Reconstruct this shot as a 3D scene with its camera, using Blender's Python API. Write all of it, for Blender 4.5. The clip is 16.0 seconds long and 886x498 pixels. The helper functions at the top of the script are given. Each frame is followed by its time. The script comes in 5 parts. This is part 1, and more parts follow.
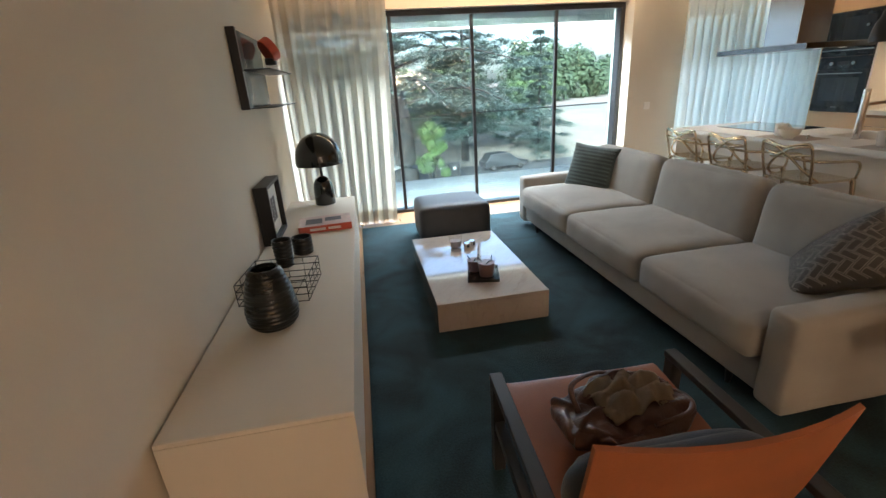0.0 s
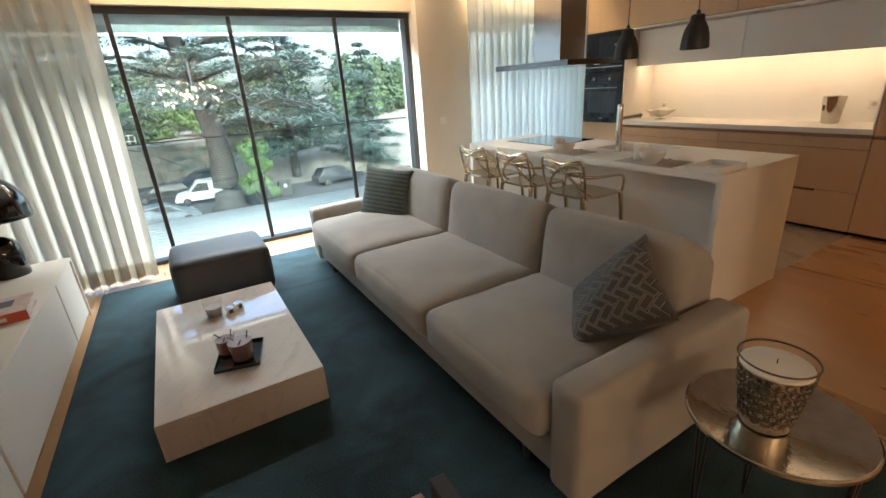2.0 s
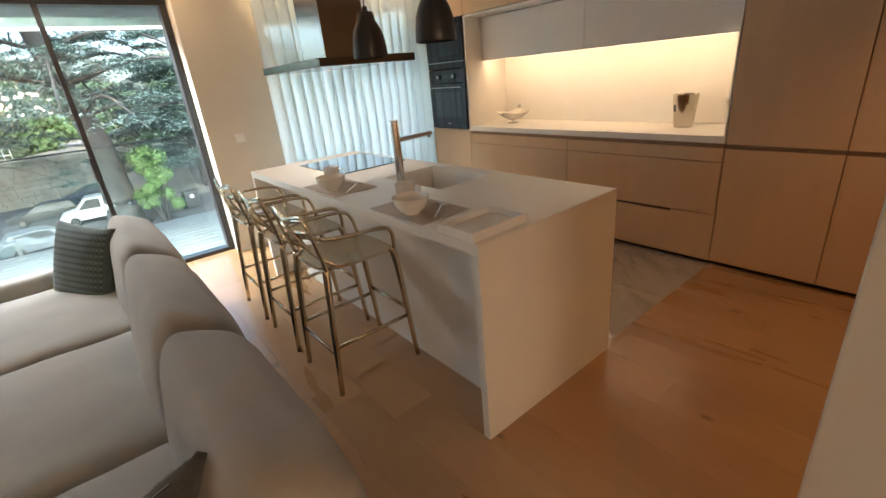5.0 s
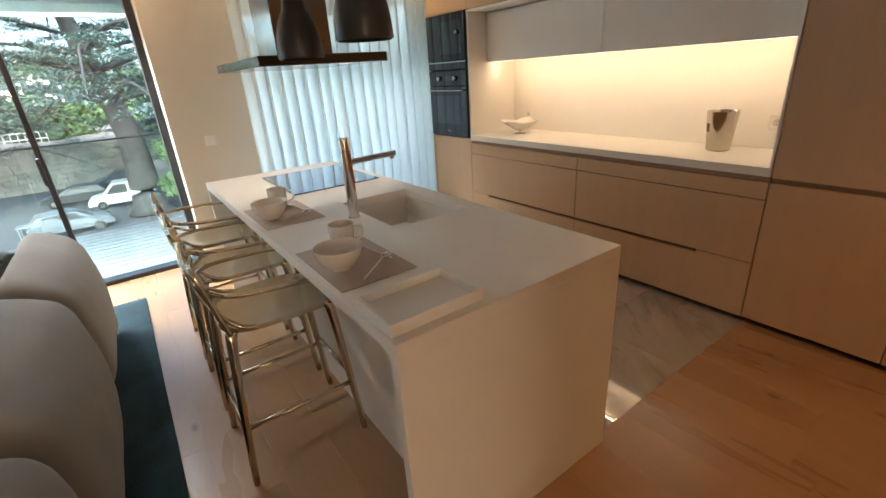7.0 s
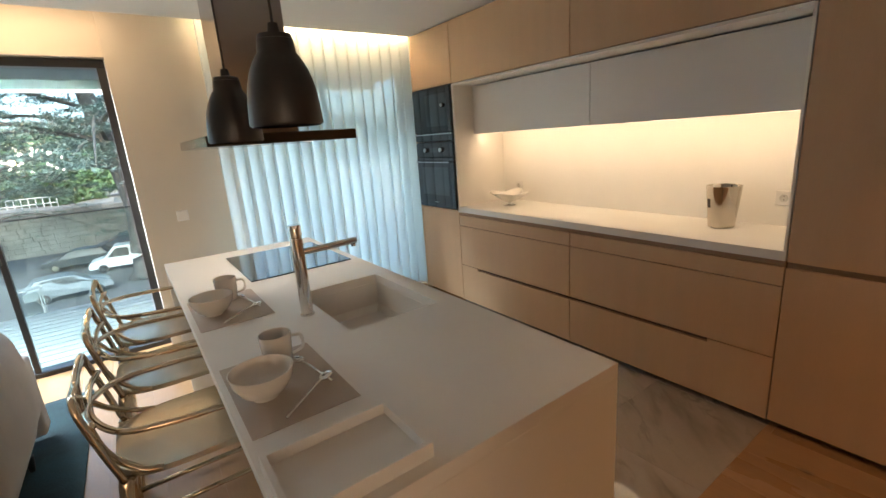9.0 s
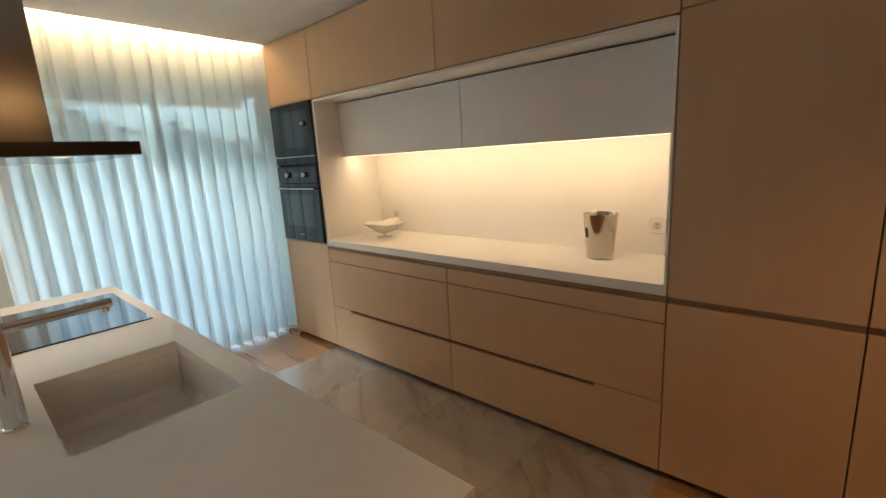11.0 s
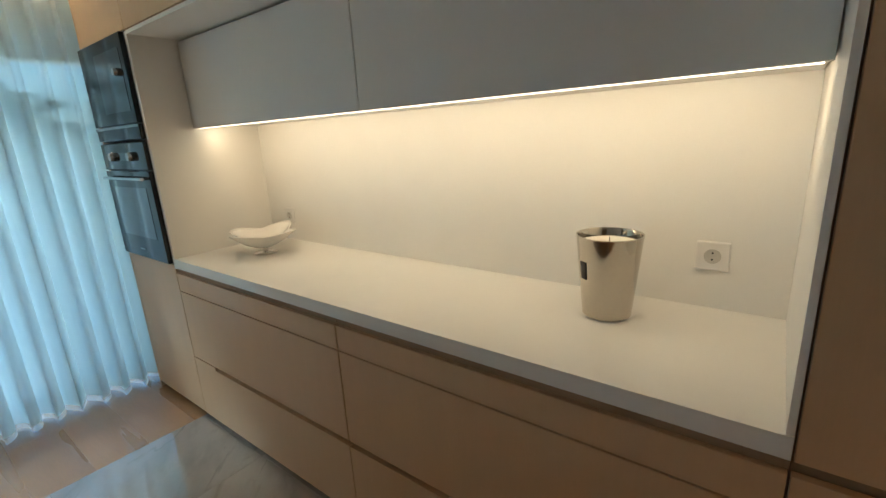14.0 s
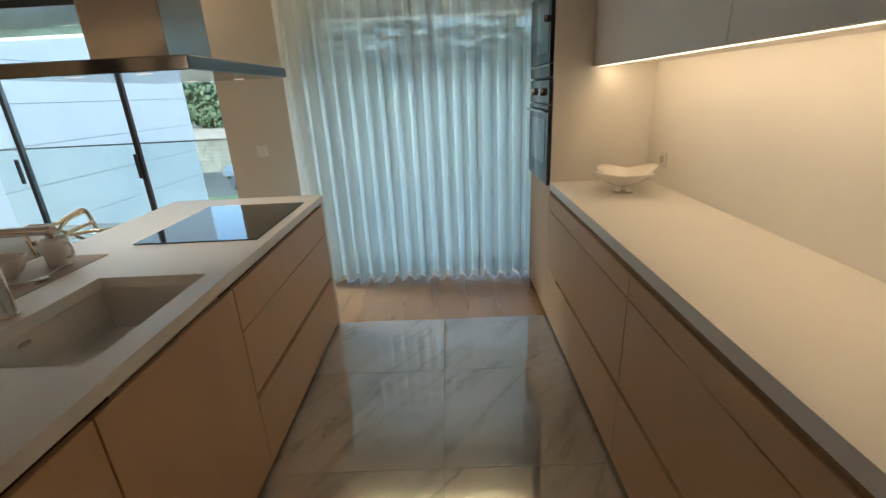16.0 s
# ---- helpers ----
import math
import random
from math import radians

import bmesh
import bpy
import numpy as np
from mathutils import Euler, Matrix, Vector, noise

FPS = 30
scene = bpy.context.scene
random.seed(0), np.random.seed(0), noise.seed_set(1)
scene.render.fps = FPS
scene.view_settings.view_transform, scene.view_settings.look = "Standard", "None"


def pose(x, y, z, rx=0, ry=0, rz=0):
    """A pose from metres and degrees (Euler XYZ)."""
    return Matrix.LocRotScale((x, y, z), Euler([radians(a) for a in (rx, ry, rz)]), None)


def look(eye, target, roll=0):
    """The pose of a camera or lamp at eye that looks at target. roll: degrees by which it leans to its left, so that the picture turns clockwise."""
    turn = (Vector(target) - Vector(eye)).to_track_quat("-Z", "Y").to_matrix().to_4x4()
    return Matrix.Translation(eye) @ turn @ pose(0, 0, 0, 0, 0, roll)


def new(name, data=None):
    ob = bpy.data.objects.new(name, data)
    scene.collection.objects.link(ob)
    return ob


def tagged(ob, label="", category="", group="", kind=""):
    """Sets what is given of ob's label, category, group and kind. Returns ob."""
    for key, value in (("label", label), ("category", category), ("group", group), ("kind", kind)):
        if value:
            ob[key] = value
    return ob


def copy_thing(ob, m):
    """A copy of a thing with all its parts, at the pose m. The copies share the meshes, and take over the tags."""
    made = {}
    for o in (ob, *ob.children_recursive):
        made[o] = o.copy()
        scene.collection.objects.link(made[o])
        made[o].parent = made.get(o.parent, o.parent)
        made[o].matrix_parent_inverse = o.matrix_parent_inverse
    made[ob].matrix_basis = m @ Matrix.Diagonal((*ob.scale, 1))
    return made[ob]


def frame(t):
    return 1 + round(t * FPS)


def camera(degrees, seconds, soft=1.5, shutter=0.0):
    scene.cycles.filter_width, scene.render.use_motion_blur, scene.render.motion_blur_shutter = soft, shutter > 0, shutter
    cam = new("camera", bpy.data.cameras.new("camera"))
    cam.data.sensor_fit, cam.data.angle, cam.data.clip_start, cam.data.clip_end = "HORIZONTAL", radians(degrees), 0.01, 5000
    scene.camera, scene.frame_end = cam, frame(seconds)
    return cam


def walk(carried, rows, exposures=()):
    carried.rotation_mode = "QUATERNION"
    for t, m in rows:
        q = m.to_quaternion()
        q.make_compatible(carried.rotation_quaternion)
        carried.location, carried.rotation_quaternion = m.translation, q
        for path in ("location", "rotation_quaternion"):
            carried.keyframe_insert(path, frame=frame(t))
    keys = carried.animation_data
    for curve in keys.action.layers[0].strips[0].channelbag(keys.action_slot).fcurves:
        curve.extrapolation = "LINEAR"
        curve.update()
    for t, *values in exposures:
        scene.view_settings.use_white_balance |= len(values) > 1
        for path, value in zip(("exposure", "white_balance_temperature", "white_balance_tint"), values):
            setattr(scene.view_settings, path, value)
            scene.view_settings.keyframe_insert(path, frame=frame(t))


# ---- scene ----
cam = camera(90.4, 16.0)
PATH = [
    (0, (0.056, -0.056, 1.436), (0.362, 1.793, 0.738), -3.7),
    (0.5, (0.173, 0.013, 1.429), (0.614, 1.835, 0.733), -3.9),
    (1, (0.362, 0.119, 1.474), (0.969, 1.89, 0.768), -3.7),
    (1.5, (0.527, 0.234, 1.443), (1.276, 1.952, 0.745), -3.8),
    (2, (0.717, 0.393, 1.439), (1.656, 2.016, 0.743), -3.8),
    (2.5, (0.896, 0.481, 1.447), (2.002, 1.991, 0.743), -3.8),
    (3, (1.177, 0.541, 1.437), (2.373, 1.983, 0.738), -4.0),
    (3.5, (1.431, 0.551, 1.431), (2.661, 1.961, 0.726), -4.3),
    (4, (1.75, 0.568, 1.435), (3.003, 1.959, 0.732), -4.1),
    (4.2, (1.926, 0.562, 1.429), (3.155, 1.972, 0.721), -4.8),
    (6.3, (2.65, 0.822, 1.455), (3.704, 2.341, 0.691), -3.9),
    (6.5, (2.755, 0.836, 1.455), (3.804, 2.362, 0.7), -3.9),
    (7, (2.886, 0.884, 1.458), (3.944, 2.407, 0.709), -3.9),
    (7.5, (2.963, 0.925, 1.445), (3.98, 2.384, 0.529), -4.1),
    (8, (3.043, 0.992, 1.462), (4.105, 2.52, 0.728), -3.9),
    (8.2, (3.082, 1.013, 1.478), (4.156, 2.59, 0.88), -3.9),
    (10.3, (3.384, 1.129, 1.508), (4.608, 2.652, 1.082), -3.7),
    (10.5, (3.451, 1.177, 1.467), (4.759, 2.636, 1.069), -3.6),
    (11, (3.632, 1.235, 1.453), (5.093, 2.54, 1.051), -3.2),
    (11.5, (3.845, 1.322, 1.462), (5.378, 2.529, 1.02), -3.4),
    (12, (3.99, 1.368, 1.426), (5.616, 2.447, 0.988), -2.9),
    (12.5, (4.212, 1.471, 1.422), (5.903, 2.421, 0.932), -3.0),
    (13, (4.398, 1.604, 1.439), (6.098, 2.535, 0.944), -3.1),
    (13.5, (4.551, 1.691, 1.425), (6.209, 2.69, 0.92), -3.2),
    (14, (4.673, 1.777, 1.419), (6.204, 2.96, 0.912), -3.1),
    (14.5, (4.813, 1.803, 1.435), (6.064, 3.248, 0.846), -3.6),
    (15, (4.884, 1.771, 1.437), (5.627, 3.522, 0.82), -3.3),
    (15.5, (4.905, 1.674, 1.428), (5.24, 3.541, 0.792), -2.8),
    (16, (4.93, 1.548, 1.423), (4.889, 3.431, 0.747), -2.9),
]
EXPOSURES = [(0.0, 2.65, 6150, 18), (3.0, 2.80, 6650, 19.5), (6.5, 2.88, 6500, 20), (8.0, 2.8, 6150, 17), (11.0, 2.68, 6450, 17), (12.5, 2.68, 6250, 14), (13.5, 2.5, 5600, 4), (14.5, 2.28, 5400, 8), (16.0, 2.12, 6200, 13)]
walk(cam, [(t, look(eye, target, roll)) for t, eye, target, roll in PATH], EXPOSURES)


# ---- world and lights ----
world = bpy.data.worlds.new("world")
scene.world = world
world.use_nodes = True
wn = world.node_tree.nodes
sky = wn.new("ShaderNodeTexSky")
sky.sky_type, sky.sun_disc = "NISHITA", False
sky.sun_elevation, sky.sun_rotation = radians(38), radians(200)
sky.air_density, sky.dust_density, sky.ozone_density = 1.0, 4.0, 1.0
wn["Background"].inputs["Strength"].default_value = 0.15
world.node_tree.links.new(sky.outputs["Color"], wn["Background"].inputs["Color"])


def lamp(name, kind, energy, colour, m, **kw):
    data = bpy.data.lights.new(name, kind)
    data.energy, data.color = energy, colour
    for k, v in kw.items():
        setattr(data, k, v)
    ob = new(name, data)
    ob.matrix_world = m
    return ob


WARM = (1.0, 0.695, 0.375)
lamp("sun", "SUN", 0.8, (1.0, 0.97, 0.92), look((4, -8, 12), (0, 8, 0)), angle=radians(12))
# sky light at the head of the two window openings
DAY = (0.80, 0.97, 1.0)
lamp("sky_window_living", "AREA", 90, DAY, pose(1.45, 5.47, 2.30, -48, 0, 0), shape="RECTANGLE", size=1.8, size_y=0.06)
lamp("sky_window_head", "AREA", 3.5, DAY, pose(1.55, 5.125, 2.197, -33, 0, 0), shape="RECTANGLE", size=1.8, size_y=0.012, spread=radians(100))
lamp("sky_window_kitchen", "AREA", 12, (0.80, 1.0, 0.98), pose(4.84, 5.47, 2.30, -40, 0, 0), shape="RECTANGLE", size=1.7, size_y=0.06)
# hidden led strips: under the wall cupboards and in the curtain coves
lamp("led_worktop", "AREA", 0.78, WARM, pose(5.785, 2.9, 1.498, 0, -42, 0), shape="RECTANGLE", size=0.03, size_y=2.3)
lamp("led_cove_living", "AREA", 3.5, WARM, pose(1.3, 4.80, 2.47, 25, 0, 0), shape="RECTANGLE", size=3.8, size_y=0.03)
lamp("led_cove_kitchen", "AREA", 3, WARM, pose(4.7, 4.80, 2.47, 25, 0, 0), shape="RECTANGLE", size=1.7, size_y=0.03)
lamp("chandelier_light", "POINT", 3.2, (1.0, 0.56, 0.22), pose(1.35, -3.68, 1.6), shadow_soft_size=0.06)
lamp("hall_downlight", "SPOT", 7.6, (1.0, 0.57, 0.22), pose(4.65, 0.55, 2.385), spot_size=radians(105), spot_blend=0.9, shadow_soft_size=0.06)
lamp("hall_light", "AREA", 1.4, (1.0, 0.56, 0.22), pose(4.4, -2.0, 2.375), shape="DISK", size=0.5)
lamp("hood_light", "SPOT", 2, (1, 0.85, 0.65), pose(3.75, 3.6, 1.515), spot_size=radians(110), spot_blend=0.6, shadow_soft_size=0.04)

# ---- materials ----


def nodes_of(name):
    m = bpy.data.materials.new(name)
    m.use_nodes = True
    return m, m.node_tree.nodes, m.node_tree.links, m.node_tree.nodes["Principled BSDF"]


def mat(name, col, rough=0.5, metal=0.0, var=0.12, scale=6.0, fine=90.0, bump=0.1, stretch=(1, 1, 1), piece=0.0, coat=0.0, warp=0.0, rvar=0.1, sheen=0.0):
    """A surface of one base colour with broad and fine variation and relief."""
    m, n, l, p = nodes_of(name)
    co = n.new("ShaderNodeTexCoord")
    mp = n.new("ShaderNodeMapping")
    mp.inputs["Scale"].default_value = stretch
    l.new(co.outputs["Object"], mp.inputs["Vector"])
    info = n.new("ShaderNodeObjectInfo")
    if piece:
        sc = n.new("ShaderNodeVectorMath")
        sc.operation = "SCALE"
        cx = n.new("ShaderNodeCombineXYZ")
        for i in range(3):
            l.new(info.outputs["Random"], cx.inputs[i])
        l.new(cx.outputs[0], sc.inputs[0])
        sc.inputs["Scale"].default_value = 37.0
        l.new(sc.outputs[0], mp.inputs["Location"])
    a = n.new("ShaderNodeTexNoise")
    a.inputs["Scale"].default_value, a.inputs["Detail"].default_value, a.inputs["Distortion"].default_value = scale, 4, warp
    b = n.new("ShaderNodeTexNoise")
    b.inputs["Scale"].default_value, b.inputs["Detail"].default_value = fine, 3
    l.new(mp.outputs[0], a.inputs["Vector"]), l.new(mp.outputs[0], b.inputs["Vector"])
    mix = n.new("ShaderNodeMath")
    mix.operation = "MULTIPLY_ADD"
    l.new(b.outputs["Fac"], mix.inputs[0])
    mix.inputs[1].default_value = 0.5
    l.new(a.outputs["Fac"], mix.inputs[2])
    ramp = n.new("ShaderNodeMapRange")
    ramp.inputs["From Min"].default_value, ramp.inputs["From Max"].default_value = 0.45, 1.05
    ramp.inputs["To Min"].default_value, ramp.inputs["To Max"].default_value = 1 - var, 1 + var
    l.new(mix.outputs[0], ramp.inputs["Value"])
    val = ramp.outputs[0]
    if piece:
        pr = n.new("ShaderNodeMapRange")
        pr.inputs["To Min"].default_value, pr.inputs["To Max"].default_value = 1 - piece, 1 + piece
        l.new(info.outputs["Random"], pr.inputs["Value"])
        mu = n.new("ShaderNodeMath")
        mu.operation = "MULTIPLY"
        l.new(val, mu.inputs[0]), l.new(pr.outputs[0], mu.inputs[1])
        val = mu.outputs[0]
    tint = n.new("ShaderNodeVectorMath")
    tint.operation = "SCALE"
    tint.inputs[0].default_value = col[:3]
    l.new(val, tint.inputs["Scale"])
    l.new(tint.outputs[0], p.inputs["Base Color"])
    rr = n.new("ShaderNodeMapRange")
    rr.inputs["To Min"].default_value, rr.inputs["To Max"].default_value = max(0.02, rough - rvar * rough), min(1, rough + rvar * rough)
    l.new(a.outputs["Fac"], rr.inputs["Value"])
    l.new(rr.outputs[0], p.inputs["Roughness"])
    p.inputs["Metallic"].default_value, p.inputs["Coat Weight"].default_value = metal, coat
    p.inputs["Sheen Weight"].default_value = sheen
    if bump:
        bp = n.new("ShaderNodeBump")
        bp.inputs["Strength"].default_value, bp.inputs["Distance"].default_value = bump, 0.004
        l.new(b.outputs["Fac"], bp.inputs["Height"])
        l.new(bp.outputs[0], p.inputs["Normal"])
    return m


def marble(name, base, vein, rough, scale=1.2, width=0.07, piece=0.0, strength=0.45):
    """Polished stone: soft clouds, and thin broken veins that run aslant."""
    m = mat(name, base, rough, var=0.06, scale=3, fine=60, bump=0.0, piece=piece)
    n, l = m.node_tree.nodes, m.node_tree.links
    p = n["Principled BSDF"]
    mp = next(q for q in n if q.type == "MAPPING")
    rot = n.new("ShaderNodeMapping")
    turn = n.new("ShaderNodeMapping")
    turn.inputs["Rotation"].default_value, rot.inputs["Scale"].default_value = (0, 0, -0.9), (1.0, 3.2, 1)
    l.new(mp.outputs[0], turn.inputs["Vector"]), l.new(turn.outputs[0], rot.inputs["Vector"])

    def cloud(k, detail, warp, lo, hi, top):
        v, mr = n.new("ShaderNodeTexNoise"), n.new("ShaderNodeMapRange")
        v.inputs["Scale"].default_value, v.inputs["Detail"].default_value, v.inputs["Distortion"].default_value = k, detail, warp
        l.new(rot.outputs[0], v.inputs["Vector"])
        mr.inputs["From Min"].default_value, mr.inputs["From Max"].default_value = lo, hi
        mr.inputs["To Min"].default_value, mr.inputs["To Max"].default_value = 0.0, top
        l.new(v.outputs["Fac"], mr.inputs["Value"])
        return v, mr

    def tinted(fac):
        src = p.inputs["Base Color"].links[0].from_socket
        mx = n.new("ShaderNodeMix")
        mx.data_type = "RGBA"
        l.new(fac, mx.inputs["Factor"]), l.new(src, mx.inputs["A"])
        mx.inputs["B"].default_value = (*vein, 1)
        l.new(mx.outputs["Result"], p.inputs["Base Color"])

    tinted(cloud(scale * 0.8, 5, 0.4, 0.46, 0.72, strength * 0.6)[1].outputs[0])
    for k, w in ((scale, width), (scale * 2.3, width * 0.5)):
        v, _ = cloud(k, 9, 0.35, 0, 1, 1)
        d, ab, mr, mu = n.new("ShaderNodeMath"), n.new("ShaderNodeMath"), n.new("ShaderNodeMapRange"), n.new("ShaderNodeMath")
        d.operation, ab.operation, mu.operation = "SUBTRACT", "ABSOLUTE", "MULTIPLY"
        d.inputs[1].default_value = 0.5
        l.new(v.outputs["Fac"], d.inputs[0]), l.new(d.outputs[0], ab.inputs[0]), l.new(ab.outputs[0], mr.inputs["Value"])
        mr.inputs["From Min"].default_value, mr.inputs["From Max"].default_value = 0.0, w
        mr.inputs["To Min"].default_value, mr.inputs["To Max"].default_value = strength, 0.0
        l.new(mr.outputs[0], mu.inputs[0]), l.new(cloud(k * 1.1 + 0.37, 3, 0.2, 0.47, 0.66, 1.0)[1].outputs[0], mu.inputs[1])
        tinted(mu.outputs[0])
    return m


def glass(name, col=(1, 1, 1), gloss=0.6):
    """A thin pane: clear, with the gloss of glass."""
    m, n, l, p = nodes_of(name)
    n.remove(p)
    t, g, f, x = n.new("ShaderNodeBsdfTransparent"), n.new("ShaderNodeBsdfGlossy"), n.new("ShaderNodeLayerWeight"), n.new("ShaderNodeMixShader")
    mr = n.new("ShaderNodeMapRange")
    pw = n.new("ShaderNodeMath")
    pw.operation = "POWER"
    pw.inputs[1].default_value = 4.0
    t.inputs["Color"].default_value = (*col, 1)
    g.inputs["Roughness"].default_value = 0.02
    f.inputs["Blend"].default_value = 0.5
    mr.inputs["To Min"].default_value, mr.inputs["To Max"].default_value = 0.045, gloss
    l.new(f.outputs["Facing"], pw.inputs[0]), l.new(pw.outputs[0], mr.inputs["Value"])
    l.new(mr.outputs[0], x.inputs["Fac"]), l.new(t.outputs[0], x.inputs[1]), l.new(g.outputs[0], x.inputs[2])
    l.new(x.outputs[0], n["Material Output"].inputs["Surface"])
    return m


def sheer(name, col, through_=0.35):
    """Thin curtain cloth: part open weave, part cloth that lets light through."""
    m, n, l, p = nodes_of(name)
    n.remove(p)
    t, d, s, x, y = n.new("ShaderNodeBsdfTransparent"), n.new("ShaderNodeBsdfDiffuse"), n.new("ShaderNodeBsdfTranslucent"), n.new("ShaderNodeMixShader"), n.new("ShaderNodeMixShader")
    co, w = n.new("ShaderNodeTexCoord"), n.new("ShaderNodeTexNoise")
    w.inputs["Scale"].default_value, w.inputs["Detail"].default_value = 30, 4
    mp = n.new("ShaderNodeMapping")
    mp.inputs["Scale"].default_value = (3, 3, 0.15)
    l.new(co.outputs["Object"], mp.inputs["Vector"]), l.new(mp.outputs[0], w.inputs["Vector"])
    mr = n.new("ShaderNodeMapRange")
    mr.inputs["To Min"].default_value, mr.inputs["To Max"].default_value = through_ - 0.03, through_ + 0.03
    l.new(w.outputs["Fac"], mr.inputs["Value"])
    d.inputs["Color"].default_value = s.inputs["Color"].default_value = (*col, 1)
    x.inputs["Fac"].default_value = 0.68
    l.new(d.outputs[0], x.inputs[1]), l.new(s.outputs[0], x.inputs[2])
    l.new(mr.outputs[0], y.inputs["Fac"]), l.new(x.outputs[0], y.inputs[1]), l.new(t.outputs[0], y.inputs[2])
    l.new(y.outputs[0], n["Material Output"].inputs["Surface"])
    return m


def glow(name, col, strength):
    m, n, l, p = nodes_of(name)
    p.inputs["Base Color"].default_value = (*col, 1)
    p.inputs["Emission Color"].default_value, p.inputs["Emission Strength"].default_value = (*col, 1), strength
    return m


def wood(name, col, dark, rough=0.45, grain=(14, 1.2, 14), piece=0.0, knots=True):
    """Planed timber with long grain along y."""
    m = mat(name, col, rough, var=0.16, scale=3.0, fine=22, bump=0.06, stretch=grain, piece=piece, warp=0.6)
    n, l = m.node_tree.nodes, m.node_tree.links
    p = n["Principled BSDF"]
    if knots:
        src = p.inputs["Base Color"].links[0].from_socket
        mp = next(q for q in n if q.type == "MAPPING")
        r = n.new("ShaderNodeMapping")
        r.inputs["Scale"].default_value = (0.25, 0.9, 0.25)
        v = n.new("ShaderNodeTexVoronoi")
        v.inputs["Scale"].default_value = 1.6
        l.new(mp.outputs[0], r.inputs["Vector"]), l.new(r.outputs[0], v.inputs["Vector"])
        mr = n.new("ShaderNodeMapRange")
        mr.inputs["From Min"].default_value, mr.inputs["From Max"].default_value = 0.02, 0.13
        mr.inputs["To Min"].default_value, mr.inputs["To Max"].default_value = 0.8, 0.0
        l.new(v.outputs["Distance"], mr.inputs["Value"])
        mx = n.new("ShaderNodeMix")
        mx.data_type = "RGBA"
        l.new(mr.outputs[0], mx.inputs["Factor"]), l.new(src, mx.inputs["A"])
        mx.inputs["B"].default_value = (*dark, 1)
        l.new(mx.outputs["Result"], p.inputs["Base Color"])
    return m


def plank_oak(name, col, dark):
    """Wide oiled oak board: cloudy tone, faint grain along y and a few small knots with drawn-out halos."""
    m = mat(name, col, 0.29, var=0.14, scale=1.1, fine=26, stretch=(4.5, 0.55, 4.5), bump=0.02, piece=0.085, warp=0.5, rvar=0.25)
    n, l = m.node_tree.nodes, m.node_tree.links
    p = n["Principled BSDF"]
    mp = next(q for q in n if q.type == "MAPPING")
    p.inputs["IOR"].default_value = 1.75
    for scale, lo, hi, top, share in (((0.62, 2.6, 0.62), 0.015, 0.058, 0.7, 0.35), ((0.42, 0.9, 0.42), 0.02, 0.22, 0.24, 0.35)):
        src = p.inputs["Base Color"].links[0].from_socket
        r, v, mr, sep, gt, mu, mx = (n.new("ShaderNode" + k) for k in ("Mapping", "TexVoronoi", "MapRange", "SeparateColor", "Math", "Math", "Mix"))
        r.inputs["Scale"].default_value = scale
        v.voronoi_dimensions = "2D"
        v.inputs["Scale"].default_value = 1.0
        l.new(mp.outputs[0], r.inputs["Vector"]), l.new(r.outputs[0], v.inputs["Vector"])
        mr.inputs["From Min"].default_value, mr.inputs["From Max"].default_value = lo, hi
        mr.inputs["To Min"].default_value, mr.inputs["To Max"].default_value = top, 0.0
        l.new(v.outputs["Distance"], mr.inputs["Value"])
        gt.operation, mu.operation = "GREATER_THAN", "MULTIPLY"
        gt.inputs[1].default_value = share
        l.new(v.outputs["Color"], sep.inputs[0]), l.new(sep.outputs[0], gt.inputs[0])
        l.new(mr.outputs[0], mu.inputs[0]), l.new(gt.outputs[0], mu.inputs[1])
        mx.data_type = "RGBA"
        l.new(mu.outputs[0], mx.inputs["Factor"]), l.new(src, mx.inputs["A"])
        mx.inputs["B"].default_value = (*dark, 1)
        l.new(mx.outputs["Result"], p.inputs["Base Color"])
    return m


M_WALL = mat("wall_paint", (0.65, 0.59, 0.495), 0.85, var=0.03, scale=1.5, fine=220, bump=0.08)
M_CEIL = mat("ceiling_paint", (0.78, 0.76, 0.72), 0.9, var=0.03, scale=1, fine=200, bump=0.05)
M_PLANK = plank_oak("oak_plank", (0.355, 0.200, 0.092), (0.085, 0.05, 0.03))
M_JOINT = mat("floor_base", (0.17, 0.105, 0.06), 0.8)
M_TILE = marble("kitchen_marble", (0.40, 0.352, 0.305), (0.17, 0.14, 0.115), 0.02, scale=0.9, width=0.07, piece=0.04, strength=0.6)
M_TILE.node_tree.nodes["Principled BSDF"].inputs["IOR"].default_value = 2.8
M_FRONT = mat("oak_veneer_front", (0.585, 0.385, 0.222), 0.5, var=0.04, scale=2.5, fine=45, stretch=(5, 5, 0.5), bump=0.03, piece=0.025)
M_WHITE = mat("white_solid_surface", (0.80, 0.78, 0.74), 0.42, var=0.025, scale=4, fine=300, bump=0.03)
M_WHITELAC = mat("white_lacquer", (0.74, 0.72, 0.69), 0.5, var=0.02, scale=3, fine=250, bump=0.02)
# carcass brown, darkened so the gaps between fronts look shaded
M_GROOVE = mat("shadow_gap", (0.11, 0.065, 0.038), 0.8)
M_GRIP = mat("grip_recess", (0.30, 0.195, 0.115), 0.7)
M_BLACK = mat("black_metal", (0.018, 0.018, 0.02), 0.38, var=0.2, bump=0.02)
M_BLACKGLOSS = mat("black_gloss", (0.008, 0.008, 0.009), 0.08, var=0.1, bump=0.0, coat=0.5)
